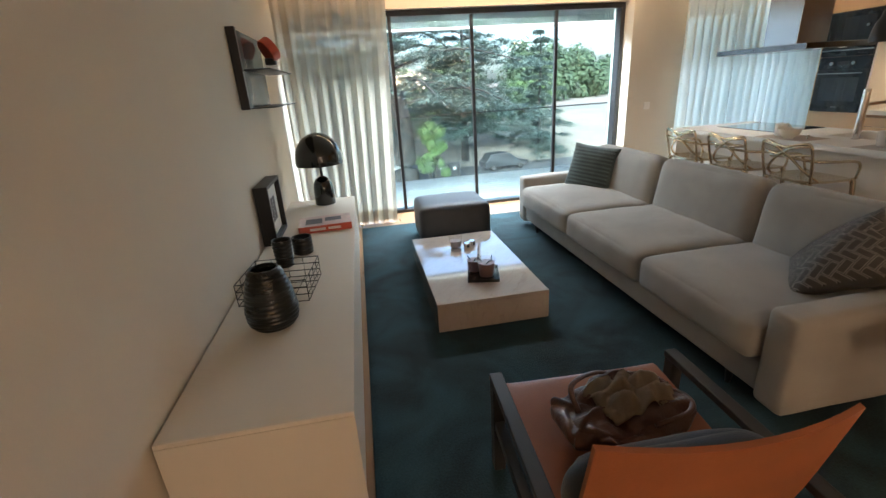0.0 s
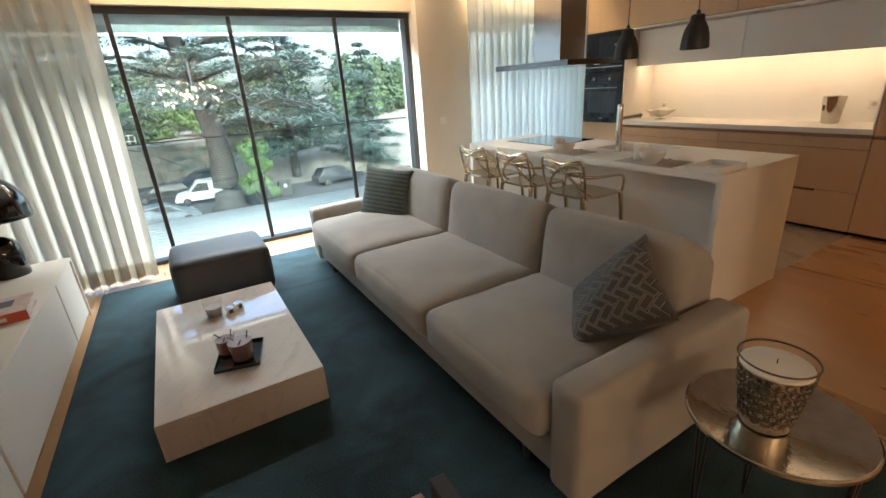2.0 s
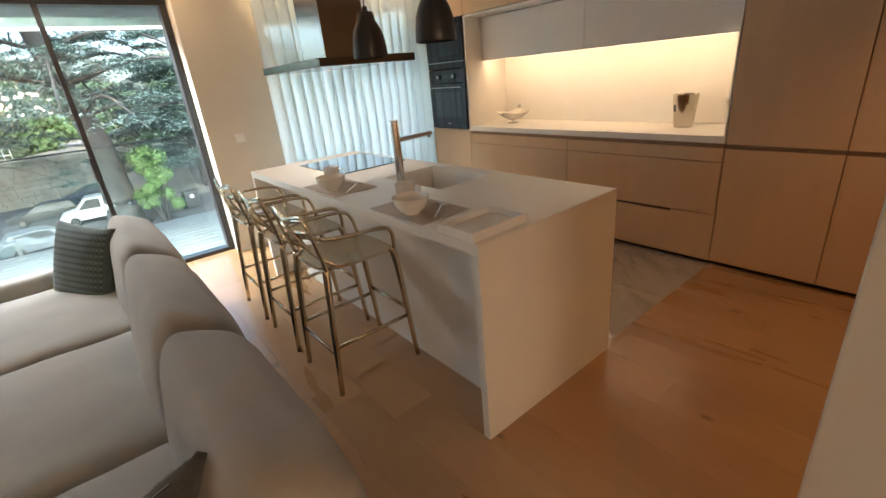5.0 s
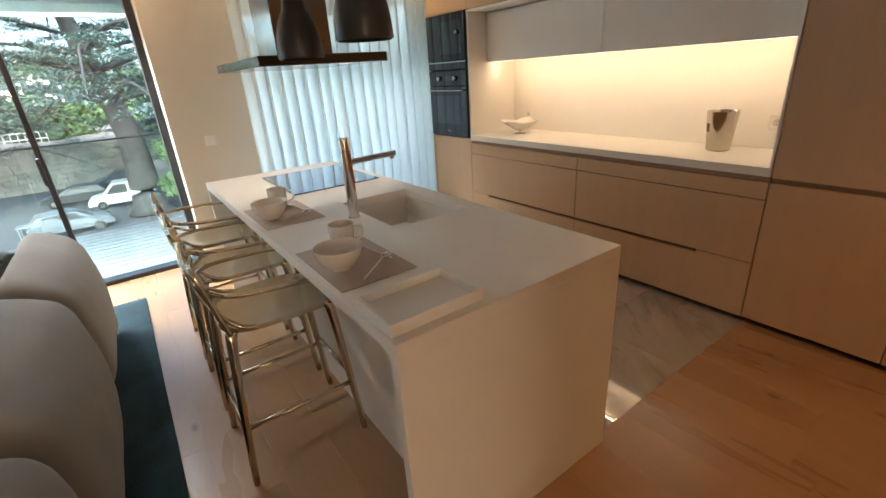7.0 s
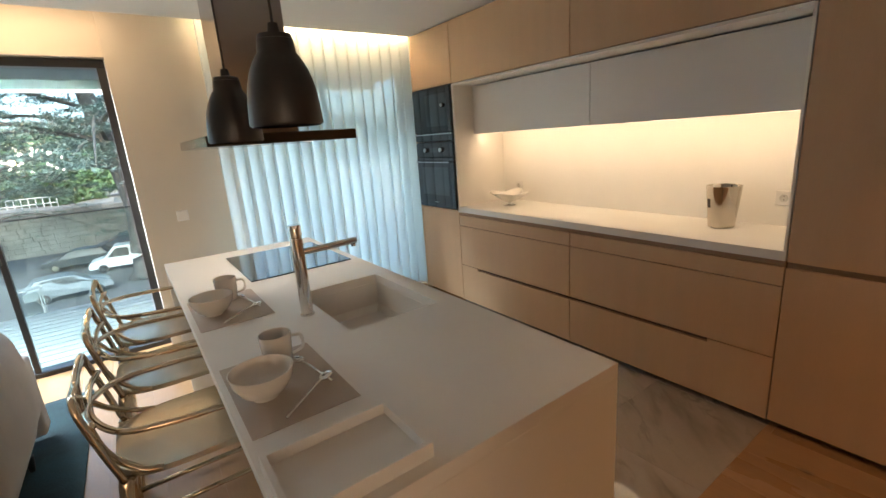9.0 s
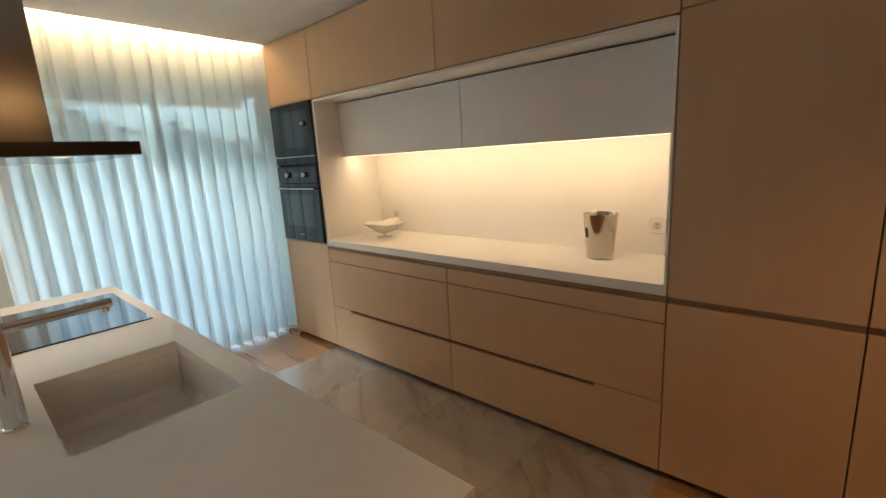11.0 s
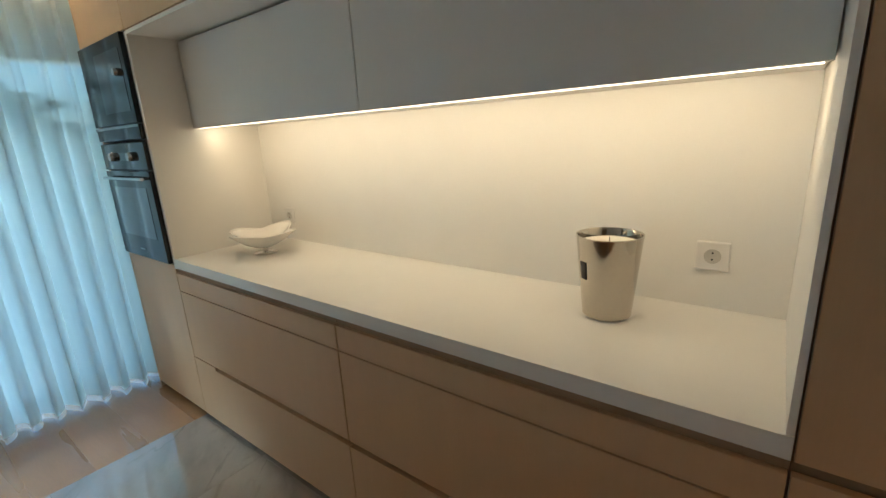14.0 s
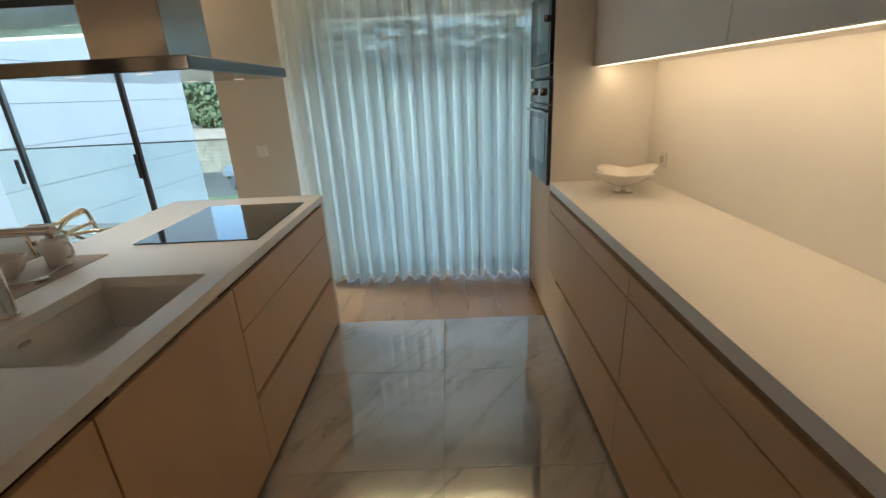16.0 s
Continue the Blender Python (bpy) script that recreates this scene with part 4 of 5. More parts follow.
def car(name, loc, rz, colour, label, length=4.4, height=1.48, van=False, rough=0.4):
    c = thing(name, loc, label, "car", "parked cars", rz=rz)
    paint = mat(name + "_paint", colour, rough, 0.2, var=0.03, bump=0.0, coat=0.15)
    L, H, Wd = length / 2, height, 0.86
    if van:
        side = [(-L, 0.35), (-L, 0.9), (-L + 0.1, H), (L - 1.75, H), (L - 1.0, 1.05), (L - 0.15, 0.85), (L, 0.6), (L, 0.35)]
        gl = [(L - 2.6, 1.05), (L - 2.6, H - 0.18), (L - 1.85, H - 0.14), (L - 1.22, 1.08)]
    else:
        side = [(-L, 0.4), (-L, 0.85), (-L + 0.25, 1.0), (-L + 0.65, H - 0.04), (-0.3, H), (0.35, H - 0.06), (1.15, 0.95), (L - 0.2, 0.78), (L, 0.6), (L, 0.35)]
        gl = [(-L + 0.55, 1.0), (-L + 0.85, H - 0.1), (-0.3, H - 0.07), (0.3, H - 0.12), (0.95, 0.98)]
    bm = bmesh.new()
    rings = []
    for y, k in ((-Wd, 0.0), (-Wd * 0.96, 0.05), (Wd * 0.96, 0.05), (Wd, 0.0)):
        ring = []
        for x, z in side:
            tuck = 0.84 if z > 1.02 else 1.0
            ring.append(bm.verts.new((x * (1 - 0.02 * (k == 0)), y * tuck, z - (0.03 if (k == 0 and z > 0.9) else 0))))
        rings.append(ring)
    for a, b in zip(rings, rings[1:]):
        for i in range(len(side)):
            j = (i + 1) % len(side)
            bm.faces.new((a[i], b[i], b[j], a[j]))
    bm.faces.new(rings[0]), bm.faces.new(rings[-1][::-1])
    bmesh.ops.recalc_face_normals(bm, faces=bm.faces)
    part("body", bm, paint, c)
    for s in (-1, 1):
        bm = bmesh.new()
        a = [bm.verts.new((x, s * (Wd * 0.855 + (0.02 if z > 1.2 else 0.075) + 0.0), z)) for x, z in gl]
        b = [bm.verts.new((x, s * Wd * 0.7, z)) for x, z in gl]
        bm.faces.new(a), bm.faces.new(b[::-1])
        for i in range(len(gl)):
            bm.faces.new((a[i], a[i - 1], b[i - 1], b[i]))
        bmesh.ops.recalc_face_normals(bm, faces=bm.faces)
        part("side_window", bm, M_CARGLASS, c)
        for x in (-L + 0.85, L - 0.85):
            wh = part("wheel", lathe([(0.20, -0.10), (0.31, -0.10), (0.32, 0.0), (0.31, 0.09), (0.2, 0.1)], 20, m=pose(x, s * (Wd - 0.09), 0.32, 90, 0, 0)), M_TYRE, c, smooth=40)
            part("rim", lathe([(0.19, -0.02), (0.19, 0.02), (0.06, 0.03)], 16, m=pose(x, s * (Wd + 0.01), 0.32, -90 * s, 0, 0)), M_STEEL, wh, smooth=40)
    z0, z1, x0, x1 = (1.06, H - 0.05, L - 1.0, L - 1.68) if van else (0.97, H - 0.09, 1.12, 0.42)
    bm = bmesh.new()
    f = [bm.verts.new(p) for p in ((x0 + 0.03, -0.68, z0), (x0 + 0.03, 0.68, z0), (x1 + 0.03, 0.6, z1), (x1 + 0.03, -0.6, z1))]
    g = [bm.verts.new(v.co - Vector((0.08, 0, 0.05))) for v in f]
    bm.faces.new(f), bm.faces.new(g[::-1])
    for i in range(4):
        bm.faces.new((f[i], f[i - 1], g[i - 1], g[i]))
    bmesh.ops.recalc_face_normals(bm, faces=bm.faces)
    part("windscreen", bm, M_CARGLASS, c)
    for s in (-1, 1):
        part("headlight", boxes((L - 0.16, L + 0.005, s * 0.62 - 0.14, s * 0.62 + 0.14, 0.62, 0.74), bevel=0.02, seg=1), M_CHROME, c)
    return c


car("estate_car", out(-0.4, 34.2), 172, (0.03, 0.036, 0.04), "dark grey estate car with a roof box", 4.6, 1.5)
car("delivery_van", out(1.8, 31.6), 176, (0.55, 0.56, 0.56), "small white delivery van parked by the cedar", 4.4, 1.85, van=True)
car("hatchback", out(-0.4, 27.0), 8, (0.13, 0.145, 0.16), "silver grey hatchback parked below the balcony", 4.3, 1.5)
car("saloon_car", out(1.9, 38.3), 184, (0.06, 0.075, 0.10), "dark blue car parked along the wall", 4.4, 1.46)
car("suv", out(10.2, 30.8), 6, (0.03, 0.035, 0.04), "black car parked beside the bank", 4.5, 1.6)
car("city_car", out(-10.5, 33.0), 80, (0.05, 0.06, 0.08), "dark car parked near the grass", 4.2, 1.5)
car("city_car", out(-13.5, 38.0), 85, (0.12, 0.16, 0.22), "blue car parked near the grass", 4.2, 1.5)
kb = thing("kiosk", out(-1.8, 24.2), "small glazed bin shelter on the street", "shelter")
for x in (0, 1.0):
    for y in (0, 0.7):
        part("post", boxes((x, x + 0.05, y, y + 0.05, 0, 1.6)), M_SOFFIT, kb)
part("roof", boxes((-0.05, 1.1, -0.05, 0.8, 1.6, 1.66)), M_SOFFIT, kb)
part("panel", boxes((0.052, 0.998, 0.02, 0.03, 0.1, 1.5)), M_RAILPANE, kb)
for i in range(2):
    bn = thing("waste_bin", out(5.3 + 0.9 * i, 29.2), "dark street waste container", "bin", "waste containers")
    part("tub", boxes((-0.5, 0.5, -0.4, 0.4, 0.05, 1.2), bevel=0.05), M_POUF, bn)
    part("lid", boxes((-0.53, 0.53, -0.43, 0.43, 1.202, 1.32), bevel=0.04), M_POUF, bn)
    part("label", boxes((-0.12, 0.12, -0.412, -0.402, 0.8, 1.05)), M_RENDER, bn)

# ---- living room things ----
M_SMOKE = mat("smoked_glass", (0.010, 0.011, 0.010), 0.28, var=0.2, bump=0.0)
M_WIRE = mat("black_wire", (0.015, 0.015, 0.015), 0.5)
M_PRINT = mat("print_paper", (0.72, 0.72, 0.70), 0.6, var=0.02, bump=0.0)
M_INK = mat("print_ink", (0.10, 0.10, 0.11), 0.6, var=0.4, scale=40)
M_RED = mat("red_cloth_spine", (0.50, 0.085, 0.045), 0.5, var=0.08)
M_COVER = mat("book_cover", (0.55, 0.40, 0.36), 0.35, var=0.35, scale=9)
M_PAGES = mat("book_pages", (0.62, 0.58, 0.5), 0.9, stretch=(1, 1, 80))
M_SHELFBACK = mat("grey_glass_panel", (0.16, 0.17, 0.17), 0.12, var=0.05, bump=0.0)
M_WAX = mat("plum_wax", (0.16, 0.075, 0.07), 0.45, var=0.1)
M_WAXW = mat("white_wax", (0.78, 0.74, 0.66), 0.5, var=0.04)
M_WAXG = mat("grey_wax", (0.36, 0.31, 0.30), 0.5, var=0.06)
M_HAMMER = mat("hammered_silver", (0.50, 0.46, 0.39), 0.14, 1.0, var=0.12, scale=20, fine=55, bump=0.25)
M_LATTICE = mat("bronze_lattice", (0.15, 0.12, 0.09), 0.35, 0.8, var=0.2)
M_NAVY = mat("navy_cloth", (0.028, 0.042, 0.058), 0.95, var=0.2, fine=300, bump=0.4, sheen=0.3)
M_BAG = mat("brown_bag_leather", (0.085, 0.034, 0.020), 0.30, var=0.35, scale=14, fine=120, bump=0.5)
M_CANVAS = mat("beige_canvas", (0.36, 0.29, 0.21), 0.9, var=0.15, scale=12, fine=260, bump=0.4)
M_GREENC = mat("green_check_cloth", (0.075, 0.098, 0.092), 0.95, var=0.3, scale=12, fine=260, bump=0.6, sheen=0.2)
M_GREENC2 = mat("green_check_thread", (0.16, 0.20, 0.185), 0.95, var=0.3, scale=12, fine=260, bump=0.6)
M_TAUPEC = mat("charcoal_weave_cloth", (0.070, 0.066, 0.060), 0.95, var=0.3, scale=12, fine=260, bump=0.6, sheen=0.2)
M_TAUPEC2 = mat("pale_weave_thread", (0.36, 0.345, 0.32), 0.9, var=0.2, fine=260, bump=0.4)
M_TAUPEC3 = mat("black_weave_thread", (0.012, 0.012, 0.012), 0.9)


def table_lamp(loc):
    t = thing("table_lamp", loc, "glossy black dome table lamp on the sideboard", "lamp")
    part("base", lathe([(0.088, 0), (0.092, 0.01), (0.090, 0.14), (0.082, 0.19), (0.06, 0.23), (0.03, 0.25), (0.012, 0.255)], 40), M_BLACKGLOSS, t, smooth=50)
    part("stem", lathe([(0.011, 0.25), (0.011, 0.40)], 14), M_BLACK, t, smooth=40)
    prof = [(0.205, 0.36), (0.208, 0.375), (0.205, 0.41)] + [(0.205 * math.cos(a * math.pi / 24), 0.41 + 0.225 * math.sin(a * math.pi / 24)) for a in range(1, 12)] + [(0.004, 0.635)]
    inner = [(r * 0.97, z - 0.005) for r, z in prof[::-1]]
    part("shade", lathe(inner[:-1] + prof, 48, cap=False), M_BLACKGLOSS, t, "glossy black dome shade", smooth=60)
    return t


table_lamp((-0.33, 4.03, 0.4805))

sh = thing("wall_shelf", (0, 0, 0), "dark wall shelf with a grey glass back and thin plates", "shelf")
part("frame", boxes((-0.679, -0.625, 3.12, 3.16, 1.36, 1.85), bevel=0.002, seg=1), M_BLACK, sh)
part("back_panel", boxes((-0.679, -0.655, 3.161, 4.05, 1.36, 1.85)), M_SHELFBACK, sh)
for z in (1.362, 1.60):
    part("shelf_plate", boxes((-0.654, -0.46, 3.161, 4.20, z, z + 0.006), bevel=0.001, seg=1), M_BLACK, sh)

sp2 = thing("desk_clock", (-0.56, 3.86, 1.606), "round red clock on a clear stand on the wall shelf", "clock")
part("stand", boxes((-0.05, 0.05, -0.04, -0.034, 0, 0.10), (-0.05, 0.05, 0.034, 0.04, 0, 0.10), (-0.05, 0.05, -0.034, 0.034, 0, 0.006)), M_CUP, sp2)
part("case", lathe([(0.085, -0.035), (0.09, -0.03), (0.09, 0.03), (0.085, 0.035)], 32, m=pose(0, 0, 0.165, 0, 60, 30)), M_RED, sp2, "matt red case", smooth=40)
part("foot", boxes((-0.04, 0.04, -0.034, 0.034, 0.055, 0.105), bevel=0.01), M_BLACK, sp2)

fr = thing("picture_frame", (0, 0, 0), "deep black box frame with a small print, leaning on the wall", "picture frame")
T = pose(-0.674, 3.16, 0.4815, 0, 0, 0)
bm = bmesh.new()
for r in ((0.0, 0.09, -0.23, 0.23, 0.0, 0.022), (0.0, 0.09, -0.23, 0.23, 0.378, 0.40), (0.0, 0.09, -0.23, -0.208, 0.022, 0.378), (0.0, 0.09, 0.208, 0.23, 0.022, 0.378)):
    box(bm, *r, m=T)
part("moulding", bm, M_BLACK, fr)
part("mount", box(bmesh.new(), 0.0, 0.055, -0.207, 0.207, 0.023, 0.377, m=T), M_PRINT, fr, "white mount")
pr = bmesh.new()
for k in range(3):
    box(pr, 0.0555, 0.057, -0.115 + 0.08 * k, -0.05 + 0.08 * k, 0.11, 0.28, m=T)
part("print", pr, M_INK, fr, "grey print in three upright panels")

bk = thing("book", (-0.285, 3.27, 0.4805), "thick hardback book with a red spine lying flat", "book", rz=4)
part("pages", boxes((-0.185, 0.18, -0.125, 0.13, 0.004, 0.046)), M_PAGES, bk)
part("cover", boxes((-0.19, 0.19, -0.135, 0.135, 0.0465, 0.051), (-0.19, 0.19, -0.135, 0.135, 0, 0.0038), bevel=0.001, seg=1), M_COVER, bk)
part("spine", boxes((-0.19, 0.19, -0.141, -0.1352, 0.0, 0.051), bevel=0.001, seg=1), M_RED, bk)
part("lettering", boxes((-0.11, 0.0, -0.1425, -0.1412, 0.016, 0.034), (0.02, 0.11, -0.1425, -0.1412, 0.016, 0.034)), M_PRINT, bk, "pale title bars")
part("cover_picture", boxes((-0.14, -0.02, -0.08, 0.06, 0.0513, 0.0518), (0.0, 0.12, -0.03, 0.07, 0.0513, 0.0518)), M_INK, bk)


def ribbed(name, loc, profile, ribs, material, label, category):
    """A turned glass with fine ribs round it."""
    t = thing(name, loc, label, category)
    pr = []
    z0, z1 = profile[0][1], profile[-1][1]
    n = ribs * 4
    for i in range(n + 1):
        z = z0 + (z1 - z0) * i / n
        r = profile[-1][0]
        for (ra, za), (rb, zb) in zip(profile, profile[1:]):
            if za <= z <= zb:
                r = ra + (rb - ra) * (z - za) / max(1e-6, zb - za)
        pr.append((r + 0.0028 * math.sin(2 * math.pi * i / 4), z))
    inner = [(r - 0.006, max(z, 0.008)) for r, z in pr[::-1]]
    part("body", lathe(pr + inner, 40), material, t, smooth=180)
    return t


ribbed("vase", (-0.42, 1.80, 0.4805), [(0.085, 0), (0.108, 0.03), (0.112, 0.08), (0.098, 0.17), (0.074, 0.25), (0.060, 0.27)], 14, M_SMOKE, "ribbed smoked dark glass vase", "vase")
ribbed("candle_cup", (-0.475, 2.52, 0.4805), [(0.045, 0), (0.05, 0.01), (0.052, 0.08), (0.056, 0.165)], 7, M_SMOKE, "tall black dotted glass candle cup", "candle")
ribbed("candle_cup", (-0.39, 2.72, 0.4805), [(0.055, 0), (0.062, 0.01), (0.062, 0.11)], 5, M_SMOKE, "wide black dotted glass candle cup", "candle")

wb = thing("wire_basket", (-0.44, 2.16, 0.4805), "small black wire basket on the sideboard", "basket", rz=-6)
X, Y, Z = 0.17, 0.16, 0.115
for z in (0.004, 0.04, 0.078, Z):
    part("ring_wire", tube([(-X, -Y, z), (X, -Y, z), (X, Y, z), (-X, Y, z), (-X, -Y, z)], 0.0028, 5), M_WIRE, wb)
for i in range(5):
    f = -1 + 0.5 * i
    part("cross_wire", tube([(X * f, -Y, Z), (X * f, -Y, 0.004), (X * f, Y, 0.004), (X * f, Y, Z)], 0.0022, 5), M_WIRE, wb)
    part("cross_wire", tube([(-X, Y * f, Z), (-X, Y * f, 0.004), (X, Y * f, 0.004), (X, Y * f, Z)], 0.0022, 5), M_WIRE, wb)


def tumbler(name, loc, r, h, wax, fill, label, sticks=False):
    t = thing(name, loc, label, "candle", "glass candles")
    g = part("glass", lathe([(0.001, 0), (r * 0.82, 0), (r, h)], 32, cap=False), M_CUP, t, smooth=50)
    g.visible_shadow = False
    part("wax", lathe([(r * 0.82 - 0.004, 0.013), (r * (0.82 + 0.18 * fill) - 0.004, h * fill), (0.001, h * fill)], 28), wax, t, smooth=40)
    if sticks:
        for k in range(3):
            a = k * 2.1
            part("stick", tube([(r * 0.5 * math.cos(a), r * 0.5 * math.sin(a), h * 0.72), (r * 0.9 * math.cos(a + 0.6), r * 0.9 * math.sin(a + 0.6), h * 1.04)], 0.003, 5), M_BLACK, t)
    return t


TZ = 0.2055
tumbler("glass_candle", (0.70, 3.20, TZ), 0.055, 0.11, M_WAXG, 0.55, "clear glass candle with grey wax on the coffee table")
tr = thing("candle_tray", (0.765, 2.615, TZ), "small black square tray on the coffee table", "tray", rz=-14)
part("base", boxes((-0.105, 0.105, -0.125, 0.125, 0, 0.007)), M_BLACKGLOSS, tr)
part("rim", boxes((-0.105, -0.098, -0.125, 0.125, 0.007, 0.018), (0.098, 0.105, -0.125, 0.125, 0.007, 0.018), (-0.098, 0.098, -0.125, -0.118, 0.007, 0.018), (-0.098, 0.098, 0.118, 0.125, 0.007, 0.018)), M_BLACKGLOSS, tr)
tumbler("glass_candle", (0.715, 2.665, TZ + 0.0075), 0.052, 0.115, M_WAX, 0.78, "clear glass candle with plum wax on the black tray", True)
tumbler("glass_candle", (0.775, 2.565, TZ + 0.0075), 0.062, 0.13, M_WAX, 0.8, "larger clear glass candle with plum wax on the tray", True)
for i, (x, y, z) in enumerate(((0.785, 3.165, 0), (0.835, 3.205, 0))):
    d = thing("table_cube", (x, y, TZ + z), "small chrome and black decorative cube", "ornament", "decorative cubes", rz=20 * i + 10)
    part("shell", boxes((-0.022, 0.022, -0.022, 0.022, 0, 0.044), bevel=0.003), M_CHROME, d)
    part("inset", boxes((-0.012, 0.012, -0.0235, -0.0222, 0.01, 0.034)), M_BLACK, d)


def pillow(name, m, size, cloth, thread, dark, label, herring, slump=0.0):
    """A scatter cushion with pinched corners and a woven pattern on its face."""
    t = thing(name, (0, 0, 0), label, "cushion", "sofa cushions")
    t.matrix_basis = m
    h = size / 2

    def skin(u, v):
        k = max(0.0, (1 - abs(u) ** 2.6) * (1 - abs(v) ** 2.6))
        return 0.012 + 0.068 * k ** 0.62

    def sag(u, v):
        # the corner that has sunk back into the angle of seat and backrest
        return -slump * max(0.0, (u + v + 0.25) / 2.25) ** 1.25

    def place(u, v, lift=0.0):
        return Vector((u * h * (1 - 0.06 * (1 - v * v) * abs(u) ** 3), v * h * (1 - 0.06 * (1 - u * u) * abs(v) ** 3), skin(u, v) + lift + sag(u, v)))
    bm = bmesh.new()
    n = 22
    for s in (1, -1):
        g = [[bm.verts.new((lambda p, q: (p.x, p.y, s * (p.z - q) + q))(place(-1 + 2 * i / n, -1 + 2 * j / n), sag(-1 + 2 * i / n, -1 + 2 * j / n))) for j in range(n + 1)] for i in range(n + 1)]
        for i in range(n):
            for j in range(n):
                q = (g[i][j], g[i + 1][j], g[i + 1][j + 1], g[i][j + 1])
                bm.faces.new(q if s > 0 else q[::-1])
        if s > 0:
            top = g
    rim = [(i, 0) for i in range(n)] + [(n, j) for j in range(n)] + [(i, n) for i in range(n, 0, -1)] + [(0, j) for j in range(n, 0, -1)]
    for a, b in zip(rim, rim[1:] + rim[:1]):
        bm.faces.new((top[a[0]][a[1]], g[a[0]][a[1]], g[b[0]][b[1]], top[b[0]][b[1]]))
    part("cover", bm, cloth, t, smooth=180)

    def line(bm, u0, v0, u1, v1, w):
        k = 5
        d = Vector((v1 - v0, u0 - u1)).normalized() * w
        prev = None
        for i in range(k + 1):
            u, v = u0 + (u1 - u0) * i / k, v0 + (v1 - v0) * i / k
            if max(abs(u), abs(v)) > 0.97:
                prev = None
                continue
            pair = [bm.verts.new(place(max(-1, min(1, u + d.x)), max(-1, min(1, v + d.y)), 0.0022)), bm.verts.new(place(max(-1, min(1, u - d.x)), max(-1, min(1, v - d.y)), 0.0022))]
            if prev:
                bm.faces.new((prev[0], prev[1], pair[1], pair[0]))
            prev = pair
    b1, b2 = bmesh.new(), bmesh.new()
    if herring:
        # blocks two by one, laid in a herringbone at 45 degrees to the seams
        a, q = 0.165, 0.7071
        for x in range(-13, 14):
            for y in range(-13, 14):
                k = (x - y) % 4
                if k not in (0, 3):
                    continue
                w, h2 = (2, 1) if k == 0 else (1, 2)
                c = [(x + 0.09, y + 0.09), (x + w - 0.09, y + 0.09), (x + w - 0.09, y + h2 - 0.09), (x + 0.09, y + h2 - 0.09)]
                c = [((p - o) * q * a, (p + o) * q * a) for p, o in c]
                if max(max(abs(u), abs(v)) for u, v in c) > 1.12:
                    continue
                for i in range(4):
                    line(b1, *c[i], *c[(i + 1) % 4], 0.0065)
                e = [(x, y), (x + w, y), (x, y + h2)]
                e = [((p - o) * q * a, (p + o) * q * a) for p, o in e]
                line(b2, *e[0], *e[1], 0.010)
                line(b2, *e[0], *e[2], 0.010)
    else:
        for i in range(13):
            f = -0.9 + 0.15 * i
            for j in range(18):
                g0 = -0.95 + 0.106 * j
                line(b1, g0, f, g0 + 0.06, f, 0.016)
                line(b2, g0, f + 0.075, g0 + 0.075, f + 0.075, 0.009)
    tagged(part("thread", b1, thread, t), kind="stuff")
    tagged(part("dark_thread", b2, dark, t), kind="stuff")
    return t


def axes(origin, u, n):
    """A pose from its middle, its x axis and its outward normal."""
    n = Vector(n).normalized()
    u = Vector(u)
    u = (u - n * u.dot(n)).normalized()
    v = n.cross(u)
    m = Matrix((u, v, n)).transposed().to_4x4()
    return Matrix.Translation(origin) @ m


pillow("scatter_cushion", axes((2.10, 1.46, 0.61), (0.18, 0.26, 0.17), (-0.62, -0.06, 0.70)), 0.42, M_TAUPEC, M_TAUPEC2, M_TAUPEC3, "charcoal cushion with a pale woven block pattern on the sofa", True, 0.24)
pillow("scatter_cushion", axes((2.16, 3.79, 0.60), (0.55, -0.80, -0.10), (-0.78, -0.50, 0.33)), 0.46, M_GREENC, M_GREENC2, M_TAUPEC3, "dark green checked cushion at the end of the sofa", False)

# side table with a lattice candle
st = thing("side_table", (2.0, 0.79, 0), "round hammered silver side table on thin black legs", "side table")
part("top", lathe([(0.001, 0.486), (0.220, 0.486), (0.226, 0.49), (0.226, 0.50), (0.221, 0.502), (0.216, 0.499), (0.001, 0.499)], 56), M_HAMMER, st, smooth=40)
for k in range(3):
    a = 0.5 + k * 2.094
    for s in (-0.12, 0.12):
        part("leg", tube([(0.20 * math.cos(a + s), 0.20 * math.sin(a + s), 0.486), (0.185 * math.cos(a), 0.185 * math.sin(a), 0.0165)], 0.006, 6), M_BLACK, st)
lc = thing("lattice_candle", (1.955, 0.80, 0.5025), "large white candle in a glass with a bronze ring lattice", "candle")
M_MERCURY = mat("mercury_glass", (0.58, 0.53, 0.45), 0.22, 0.85, var=0.2, scale=30, fine=140, bump=0.15)
part("vessel", lathe([(0.001, 0), (0.060, 0), (0.063, 0.02), (0.0868, 0.182), (0.0838, 0.182), (0.0838, 0.180), (0.001, 0.180)], 48), M_MERCURY, lc, "silvered glass vessel", smooth=50)
part("wax", lathe([(0.001, 0.1802), (0.0835, 0.1802), (0.0835, 0.187), (0.078, 0.1885), (0.001, 0.1885)], 40), M_WAXW, lc, smooth=40)
part("wick", tube([(0, 0, 0.188), (0.002, 0.001, 0.202)], 0.0012, 5), M_BLACK, lc)
lat = bmesh.new()
